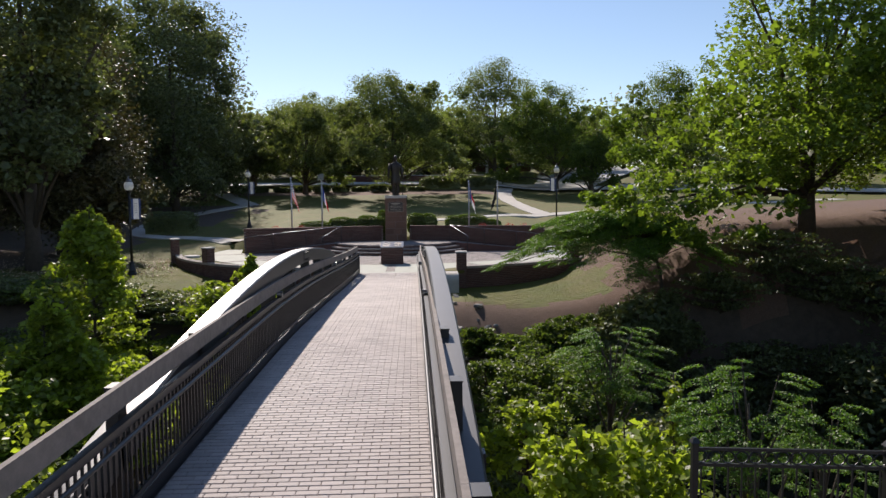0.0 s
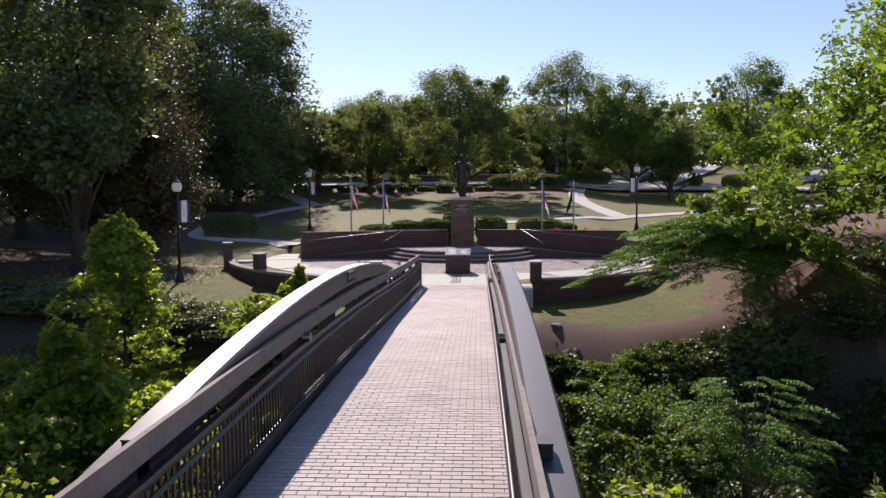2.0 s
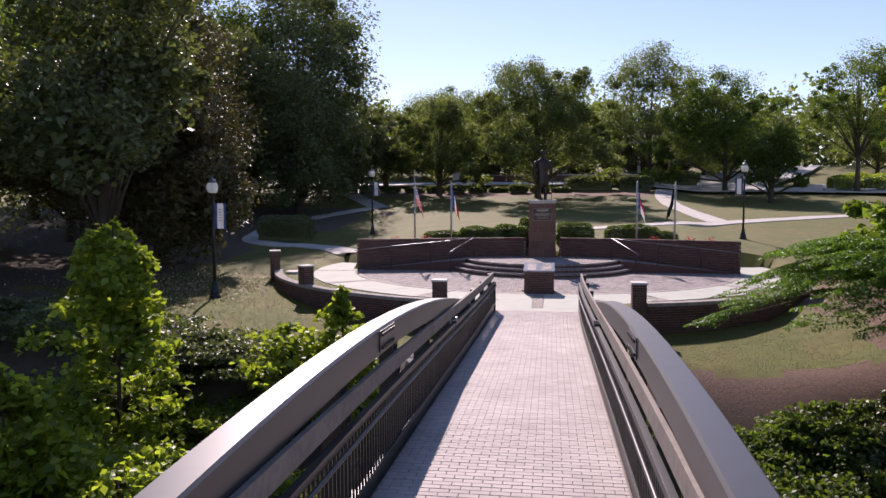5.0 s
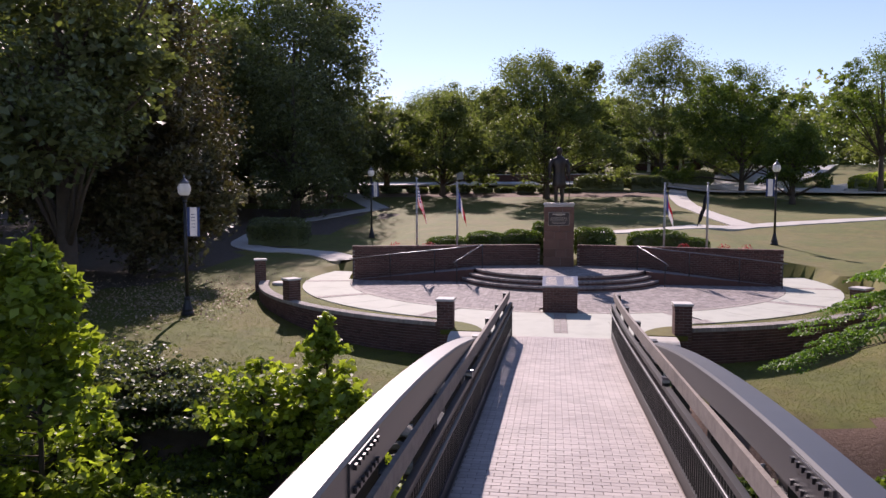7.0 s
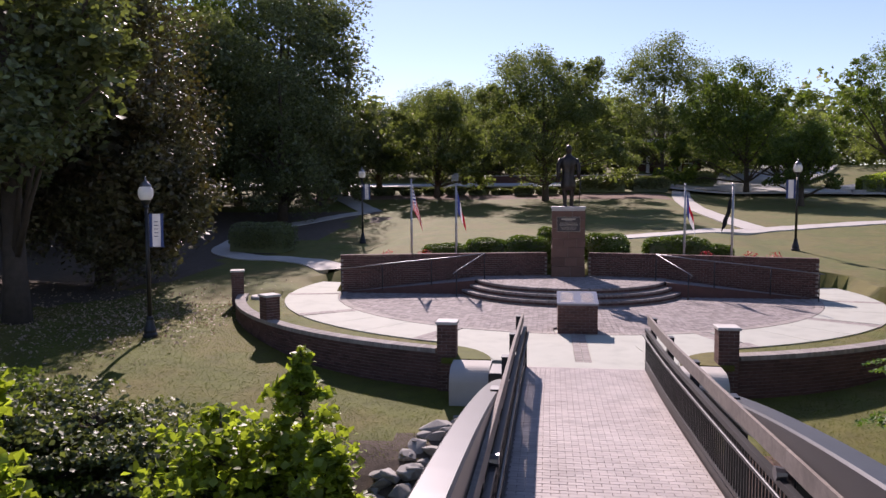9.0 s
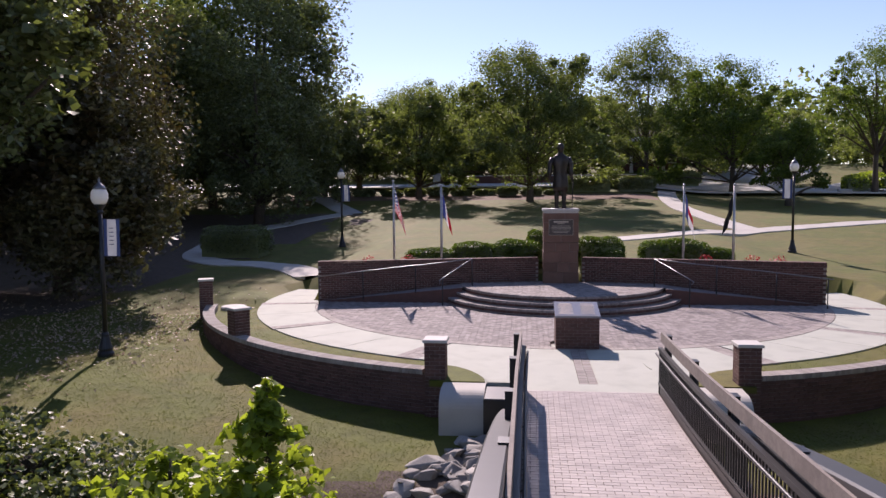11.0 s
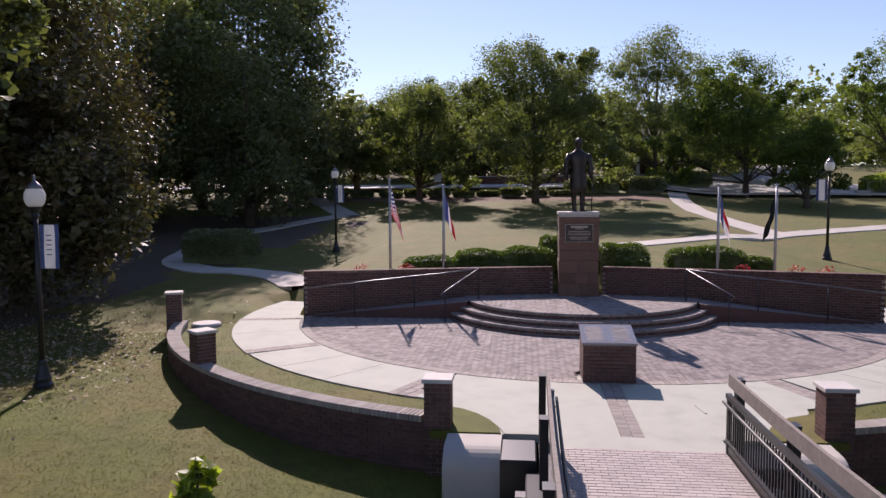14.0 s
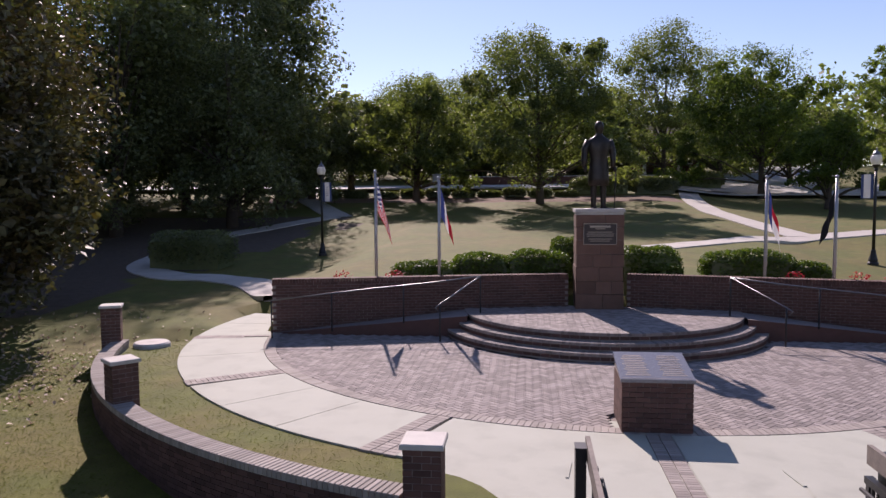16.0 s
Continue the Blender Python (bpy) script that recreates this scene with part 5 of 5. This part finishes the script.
def frond(rng, base, a, ln, drop):
    """Leaflet places of one feather-like leaf: paired side ribs set with leaflets along a drooping midrib."""
    out = np.array((math.cos(a), math.sin(a), 0.0))
    side = np.array((-math.sin(a), math.cos(a), 0.0))
    pts = []
    for k in range(8):
        u = (k + 0.6) / 8
        c = np.array(base) + out * ln * u - np.array((0, 0, drop * u * u))
        w = ln * 0.42 * math.sin(math.pi * (0.12 + 0.8 * u))
        for sg in (-1, 1):
            v = np.linspace(0.12, 1, 7)[:, None]
            p = c + (side * sg * 0.86 + out * 0.5) * w * v
            p[:, 2] -= 0.28 * w * v[:, 0] ** 2
            pts.append(p + rng.normal(0, 0.006, p.shape))
    return np.concatenate(pts)


def build_mimosa(x, y, H, limbs, reach, droop, tiers, seed, label, off=(0, 0), fronds=9, ln=0.55):
    """Feathery tree: arching limbs in flat tiers, each ending in sprays of feather-like leaves."""
    rng = np.random.default_rng(seed)
    e = thing("mimosa_tree", label, "tree", (x, y, ground_z(x, y)), 0, "feathery mimosa trees")
    g = Geo()
    pos = []
    top = Vector((off[0] * 0.55, off[1] * 0.55, H * 0.9))
    stem = [Vector((0, 0, -0.3)), Vector((off[0] * 0.1, off[1] * 0.1, H * 0.4)), Vector((off[0] * 0.3, off[1] * 0.3, H * 0.68)), top]
    g.tube(stem, [0.08, 0.06, 0.045, 0.012], 8)
    for k in range(limbs):
        tier = k % tiers
        a = 2.4 * k + rng.uniform(-0.4, 0.4)
        r = reach * (0.3 + 0.7 * math.sqrt(rng.uniform(0, 1))) * (0.6 + 0.4 * tier / max(1, tiers - 1) if tiers > 1 else 1)
        z = H - tier * 0.2 * H / tiers - droop * (r / reach) ** 2 - rng.uniform(0, 0.12)
        tip = Vector((off[0] + r * math.cos(a), off[1] + r * math.sin(a) * 0.85, z))
        root = stem[1].lerp(top, max(0.05, 0.85 - tier * 0.22 - 0.5 * rng.random()))
        mid = root.lerp(tip, 0.55) + Vector((0, 0, 0.16 * r))
        g.tube([root, mid, tip], [0.022, 0.014, 0.005], 5)
        for j in range(fronds):
            u = 0.35 + 0.65 * (j + 1) / fronds
            q = root * (1 - u) ** 2 + (mid * 2 - root.lerp(tip, 0.5)) * 2 * u * (1 - u) + tip * u * u
            b = math.atan2(tip.y - root.y, tip.x - root.x) + (-1) ** j * rng.uniform(0.3, 1.25) * (1.15 - 0.6 * u)
            pos.append(frond(rng, q, b, ln * rng.uniform(0.75, 1.2), ln * (0.16 + 0.25 * rng.random())))
    part("limb", g, M["bark"], e, smooth=True)
    part("foliage", leaf_mesh("foliage", np.concatenate(pos), ln * 0.125, M["leaf_mimosa"], 0.5, 2.2, seed), None, e)
    return e


build_mimosa(9.7, -7.0, 2.7 - ground_z(9.7, -7.0), 120, 4.0, 1.7, 2, 500, "feathery green mimosa tree leaning out over the ravine", (-1.9, 0.2), 10, 0.6)
build_mimosa(4.92, -17.52, 0.63 - ground_z(4.92, -17.52), 14, 1.15, 0.4, 3, 501, "young feathery mimosa in the ravine", (0, 0), 6, 0.45)
build_mimosa(5.01, -23.60, 1.28 - ground_z(5.01, -23.60), 14, 0.95, 0.35, 3, 502, "spreading feathery mimosa in the ravine", (-0.2, 0), 6, 0.36)
build_mimosa(5.86, -23.50, 0.78 - ground_z(5.86, -23.50), 7, 0.55, 0.2, 2, 503, "low feathery mimosa in the ravine", (0, 0), 6, 0.34)


def build_sapling(x, y, zb, H, w, n, size, seed, label, material="leaf_lime", name="sapling", cone=True):
    rng = np.random.default_rng(seed)
    e = thing(name, label, "tree" if cone else "bush", (x, y, zb), 0, "creekside saplings" if cone else "creekside bushes")
    # branches: leaves gather on rays that rise from the stem
    nb = 84
    ba = rng.uniform(0, 2 * np.pi, nb)
    bi = rng.integers(0, nb, n)
    a = ba[bi] + rng.normal(0, 0.22, n)
    bt = rng.uniform(0, 1, nb)
    t = np.clip(bt[bi] * 0.92 + rng.normal(0, 0.022, n), 0, 1)
    prof = (1.02 - t) ** 0.85 * np.minimum(1, 0.4 + t * 4) if cone else np.sqrt(np.maximum(0.02, 1 - (2 * t - 0.7) ** 2 / 1.7))
    br = rng.uniform(0.4, 1.35, nb)
    r = w / 2 * prof * br[bi] * np.sqrt(rng.uniform(0.06, 1.15, n))
    pos = np.stack([r * np.cos(a), r * np.sin(a), H * (0.04 + 0.96 * t) + 0.25 * r * (1 - t)], 1)
    part("leaves", leaf_mesh("leaves", pos, size, M[material], 0.8, 0.5, seed, 0.3), None, e)
    g = Geo()
    g.tube([(0, 0, -0.3), (0.05, 0, H * 0.5), (0, 0.03, H * 0.95)], [0.06, 0.04, 0.01], 7)
    for k in range(nb):
        z = H * bt[k] * 0.85
        R = w / 2 * (1 - bt[k]) ** 0.75 * 0.8
        g.tube([(0, 0, z), (R * math.cos(ba[k]), R * math.sin(ba[k]), z + 0.3 * R + 0.1)], [0.018, 0.005], 5)
    part("stem", g, M["bark"], e, smooth=True)
    return e


build_sapling(-9.0, -8.9, -3.4, 6.6, 4.6, 8500, 0.2, 600, "tall young tulip tree with bright yellow-green leaves")
build_sapling(-8.6, -12.8, -4.3, 5.1, 4.4, 7000, 0.2, 601, "young creekside tree with broad bright green leaves")
build_sapling(-4.7, -6.2, -1.8, 3.1, 2.3, 2600, 0.17, 602, "slim bright green sapling beside the bridge")
build_sapling(-5.8, -6.8, -2.1, 2.5, 2.3, 2300, 0.17, 603, "leafy pale green bush beside the bridge", cone=False, name="bush")
build_sapling(-3.9, -7.6, -2.8, 3.2, 2.2, 2400, 0.17, 604, "slim bright green sapling beside the bridge")
build_sapling(4.91, -21.13, ground_z(4.91, -21.13) - 0.1, 0.84 - ground_z(4.91, -21.13), 1.1, 1500, 0.11, 605, "slim bright green sapling in the ravine")
build_sapling(5.3, -11.6, ground_z(5.3, -11.6) - 0.1, 2.6, 1.3, 1800, 0.1, 606, "slim grey-green sapling on the ravine slope", "leaf_dark")
BUSH = [(-7.5, -8.3, 1.5, 3.0, 0), (-9.6, -11.3, 3.3, 4.0, 0), (-6.9, -12.3, 3.0, 3.2, 0), (-12.5, -9.4, 2.5, 4.0, 0), (-8.6, -17.3, 3.9, 4.0, 0), (-5.6, -21.8, 3.3, 3.2, 0), (-9.1, -22.8, 3.6, 4.5, 0),
        (-13.0, -15.3, 4.2, 5.0, 0), (-4.2, -10.3, 2.1, 2.6, 0), (-16.0, -6.4, 1.2, 4.0, 1), (-13.6, -21.3, 3.7, 5.0, 0), (4.6, -11.0, 3.4, 2.4, 2), (3.3, -13.6, 3.2, 1.9, 2), (5.9, -12.0, 3.3, 2.6, 2),
        (3.0, -18.8, 3.6, 1.9, 0), (3.9, -22.0, 4.1, 1.9, 0), (5.5, -23.0, 3.9, 1.8, 2), (3.0, -23.0, 4.3, 1.7, 0), (4.6, -23.9, 3.9, 1.8, 0), (7.4, -24.0, 3.9, 2.2, 2), (3.3, -16.4, 2.9, 1.7, 1),
        (4.8, -13.4, 3.0, 2.2, 2), (3.1, -10.2, 2.8, 1.7, 2), (4.0, -8.6, 1.9, 1.7, 2), (6.2, -9.4, 2.7, 2.4, 2), (5.0, -9.4, 2.4, 1.9, 2), (7.2, -8.6, 2.5, 2.4, 1), (7.4, -11.0, 3.0, 2.6, 1),
        # type 1 bushes beyond x 8 are added to fill the hollow with shade
        (8.6, -9.4, 2.8, 2.6, 1), (9.9, -9.0, 2.4, 2.6, 1), (6.6, -14.6, 3.0, 2.8, 1), (8.8, -12.8, 3.2, 3.2, 1), (10.8, -11.2, 2.6, 3.2, 1), (12.6, -10.2, 2.2, 3.0, 1), (10.6, -14.8, 3.4, 3.4, 1),
        (12.8, -13.0, 3.0, 3.2, 1), (14.6, -11.2, 2.4, 3.0, 1), (14.6, -16.0, 3.0, 3.4, 1), (8.4, -17.4, 3.4, 3.2, 1), (12.0, -18.0, 3.4, 3.6, 1),
        (11.4, -7.6, 1.7, 2.4, 1), (13.0, -7.4, 1.9, 2.8, 1), (14.6, -7.9, 1.9, 2.8, 1), (16.4, -8.3, 2.0, 3.0, 1), (12.2, -8.9, 2.2, 2.8, 1), (15.2, -9.7, 2.4, 3.0, 1), (17.2, -10.4, 2.4, 3.2, 1),
        (3.2, -7.2, 1.3, 1.0, 2), (4.3, -7.5, 1.2, 1.3, 2), (5.6, -7.7, 1.6, 1.7, 2), (6.5, -7.4, 1.7, 1.7, 2), (4.9, -8.3, 1.7, 1.6, 2),
        (9.6, -10.2, 3.0, 2.6, 1), (11.0, -9.9, 3.0, 2.6, 1), (12.7, -9.8, 3.0, 2.8, 1), (14.2, -9.4, 3.0, 2.8, 1), (15.9, -10.3, 3.0, 3.0, 1), (7.6, -7.2, 1.7, 1.8, 1),
        (-8.6, -5.7, 1.1, 2.4, 1), (-7.2, -5.9, 1.1, 2.0, 1), (-10.4, -5.6, 1.1, 2.6, 1), (-6.0, -5.7, 1.1, 1.8, 2), (-11.8, -5.4, 1.1, 2.6, 2), (-13.4, -5.6, 1.1, 2.6, 1), (-9.4, -6.7, 1.1, 2.6, 2),
        (-6.6, -7.3, 1.1, 2.2, 2), (-15.0, -5.2, 1.1, 2.8, 1), (-11.0, -7.3, 1.1, 3.0, 1)]
for k, (x, y, H, w, t) in enumerate(BUSH):
    build_sapling(x, y, (ground_z(x, y) if x > 0 else max(-4.3, ground_z(x, y))) - 0.1, H * (1.1 if t == 0 else 0.9), w * 1.2, (4600 if t == 0 else 5200), 0.15 if t == 0 else 0.11, 620 + k,
                  ("bright green leafy creekside bush", "dark leafy bush, some added to deepen the ravine's shade", "dense green undergrowth bush on the bank")[t], ("leaf_lime", "leaf_dark", "leaf_mid")[t], "bush", False)


# ---- rocks of the bank ----
def build_rock(x, y, s, seed):
    rng = random.Random(seed)
    bm = bmesh.new()
    for _ in range(13):
        d = Vector((rng.gauss(0, 1), rng.gauss(0, 1), rng.gauss(0, 1))).normalized()
        bm.verts.new((d.x * 1.3, d.y, d.z * 0.62))
    hull = bmesh.ops.convex_hull(bm, input=bm.verts)
    bmesh.ops.bevel(bm, geom=bm.edges[:], offset=0.05, segments=1, affect='EDGES')
    me = bpy.data.meshes.new("rock")
    bm.to_mesh(me)
    bm.free()
    me.materials.append(M["rock"])
    ob = new("rock", me)
    ob.location = (x, y, ground_z(x, y) + 0.12 * s)
    ob.scale = (s, s, s)
    ob.rotation_euler = (rng.uniform(-0.4, 0.4), rng.uniform(-0.4, 0.4), rng.uniform(0, 6))
    return tagged(ob, "angular grey riprap rock on the creek bank", "rock", "riprap rocks")


rr = random.Random(9)
for k in range(165):
    sx = -1 if k < 145 else 1
    yr = -2.6 - 5.0 * rr.random() ** 0.8
    build_rock(sx * rr.uniform(1.9, min(4.4, 2.3 + 0.5 * (-yr - 2.6))), yr, rr.uniform(0.1, 0.3) * (1.0 if sx < 0 else 0.6), 700 + k)
g = Geo()
g.box((0, -16.5, -4.0), (160, 5.0, 0.02))
solo("creek", g, M["water"], "narrow dark creek in the ravine below the bridge", "water", "structure")


# ---- fallen leaves and grass ----
rng = np.random.default_rng(77)
n = 2600
p = np.stack([rng.normal(-14.5, 2.4, n), rng.normal(4.0, 3.0, n), np.zeros(n)], 1)
p = p[(p[:, 0] < -9.8) & (p[:, 1] < 12)]
p[:, 2] = [ground_z(a, b) + 0.03 for a, b, _ in p]
tagged(new("leaf_litter", leaf_mesh("leaf_litter", p, 0.11, M["litter"], 0.6, 3.0, 77)), "scattered dry leaves on the shaded lawn", "fallen leaves", kind="stuff")
n = 170000
p = np.stack([rng.uniform(-15, 13, n), rng.uniform(-5.0, 7.5, n), np.zeros(n)], 1)
d = np.hypot(p[:, 0] - WC[0], p[:, 1] - WC[1])
p = p[(d > WR + 0.18) & (np.abs(p[:, 0]) > 2.9)]
p[:, 2] = [ground_z(a, b) + 0.015 for a, b, _ in p]
strip = np.stack([rng.uniform(-12.5, 12.5, 60000), rng.uniform(-1.4, 8, 60000), np.full(60000, -0.01)], 1)
d = np.hypot(strip[:, 0] - WC[0], strip[:, 1] - WC[1])
d2 = np.hypot(strip[:, 0] - RC[0], strip[:, 1] - RC[1])
strip = strip[(d < WR - 0.18) & (d2 > ROUT + 0.02) & (np.abs(strip[:, 0]) > 3.0)]
tagged(new("grass_tufts", leaf_mesh("grass_tufts", np.concatenate([p, strip]), 0.045, M["blade"], 0.16, 0.1, 78)), "short green and straw-coloured lawn grass", "grass", kind="stuff")


# ---- pavers ----
def lay_deck():
    """Running-bond clay pavers across the deck; the stretch at the plaza end as single pieces."""
    lx, ly = 0.197, 0.0985
    mesh = Geo()
    mesh.cbox((0, 0, 0), (lx - 0.005, ly - 0.013, 0.03), 0, 0.004)
    me = mesh.mesh("paver", M["deck"])
    rest = Geo()
    y, r, made = Y0 - ly / 2 - 0.02, 0, 0
    while y > Y1:
        z = deck_z(y) - 0.004
        sl = math.atan((deck_z(y + 0.05) - deck_z(y - 0.05)) / 0.1)
        x = -DW + 0.035 + (r % 2) * lx / 2
        while x - lx / 2 < DW - 0.03:
            a, b = max(x - lx / 2, -DW + 0.02), min(x + lx / 2, DW - 0.02)
            if b - a > 0.012:
                if made < 280:
                    ob = part("paver", me, None, bridge)
                    ob.location, ob.rotation_euler = ((a + b) / 2 + skew(y), y, z), (sl, 0, 0)
                    ob.scale = ((b - a) / lx, 1, 1)
                    made += 1
                else:
                    h = 0.0012 * math.sin(x * 91 + y * 57)
                    rest.cbox(((a + b) / 2 + skew(y), y, z + h), (b - a - 0.005, ly - 0.013, 0.03), 0, 0.004)
            x += lx
        y -= ly
        r += 1
    part("paver_field", rest, M["deck"], bridge, kind="stuff")


lay_deck()


def lay_plaza():
    """Herringbone field, soldier-course edge ring, and paver bands across the concrete walk."""
    field = thing("plaza_paving", "grey-pink herringbone brick paving of the plaza", "pavement", kind="structure")
    L, W = 0.205, 0.1025
    unit = Geo()
    unit.cbox((0, 0, 0), (L - 0.006, W - 0.006, 0.05), 0, 0.004)
    me = unit.mesh("paver", M["plaza"])
    rest = Geo()
    count = 0
    ca, sa = math.cos(math.pi / 4), math.sin(math.pi / 4)
    n = 110
    for i in range(-n, n):
        for j in range(-n, n):
            k = (i - j) % 4
            if k == 0:
                cx, cy, rz = (i + 1.0) * W, (j + 0.5) * W, 0.0
            elif k == 3:
                cx, cy, rz = (i + 0.5) * W, (j + 1.0) * W, math.pi / 2
            else:
                continue
            x, y = RC[0] + cx * ca - cy * sa, RC[1] - 4.0 + cx * sa + cy * ca
            if math.hypot(x - RC[0], y - RC[1]) > RIN - 0.10 or y > 10.9 - (abs(x) - 0.78) * 0.2428:
                continue
            rp = math.hypot(x - PLAT_C[0], y - PLAT_C[1])
            z = -0.027
            if rp < 4.13:
                if rp > 3.34:
                    continue
                z = PLAT_Z - 0.017
            if z < 0 and abs(x) > 3.5 and y > 9.02:
                continue
            if z > 0 and abs(x) < 0.62 and y > 10.35:
                continue
            if abs(x) < 0.55 and 1.7 < y < 2.65:
                continue
            if z < 0 and y < 4.2 and abs(x) < 2.3 and count < 290:
                ob = part("paver", me, None, field)
                ob.location, ob.rotation_euler = (x, y, z), (0, 0, rz + math.pi / 4)
                count += 1
            else:
                rest.cbox((x, y, z + 0.001 * math.sin(x * 77 + y * 41)), (L - 0.006, W - 0.006, 0.05), rz + math.pi / 4, 0.004)
    part("paver_field", rest, M["plaza"], field, kind="stuff")
    g = Geo()
    a = math.radians(170)
    while a < math.radians(370):
        g.cbox((RC[0] + (RIN - 0.02) * math.cos(a), RC[1] + (RIN - 0.02) * math.sin(a), -0.016), (0.26, 0.098, 0.05), a, 0.004)
        a += 0.104 / RIN
    part("edge_course", g, M["band"], field, kind="stuff")
    for rr_, z in ((4.04, RISE), (3.76, 2 * RISE), (3.48, 3 * RISE)):
        g = Geo()
        a = math.pi * 1.0
        while a < math.pi * 2.0:
            x, y = PLAT_C[0] + (rr_ - 0.1) * math.cos(a), PLAT_C[1] + (rr_ - 0.1) * math.sin(a)
            if y < 10.9 - (abs(x) - 0.78) * 0.2428:
                g.cbox((x, y, z - 0.02), (0.3, 0.066, 0.06), a, 0.006)
            a += 0.075 / rr_
        part("step_nosing", g, M["plaza"], field, kind="stuff")
        g = Geo()
        a = math.pi * 1.0
        while a < math.pi * 2.0:
            x, y = PLAT_C[0] + (rr_ + 0.037) * math.cos(a), PLAT_C[1] + (rr_ + 0.037) * math.sin(a)
            if y < 10.9 - (abs(x) - 0.78) * 0.2428:
                g.box((x, y, z - 0.1), (0.02, 0.2, 0.07), a)
            a += 0.21 / rr_
        part("riser_brick", g, M["brick"], field, kind="stuff")
    def band(a0, a1, r0, r1):
        g = Geo()
        r = r0 + 0.06
        while r < r1:
            a = a0 + 0.05 / r
            while a < a1:
                g.cbox((RC[0] + r * math.cos(a), RC[1] + r * math.sin(a), -0.022), (0.196, 0.098, 0.05), a + math.pi / 2, 0.004)
                a += 0.205 / r
            r += 0.104
        part("paver_band", g, M["band"], field, kind="stuff")
    for u, v in ((189.0, 190.6), (215.9, 218.4), (246.3, 249)):
        p, q = math.radians(u), math.radians(v)
        band(p, q, RIN + 0.1, ROUT)
        band(3 * math.pi - q, 3 * math.pi - p, RIN + 0.1, ROUT)
    g = Geo()
    y = -1.46
    while y < 1.68:
        for x in (-0.09, 0.09):
            g.cbox((x, y, -0.018), (0.17, 0.07, 0.05), 0, 0.004)
        y += 0.076
    part("paver_band", g, M["band"], field, kind="stuff")
    return field


lay_plaza()
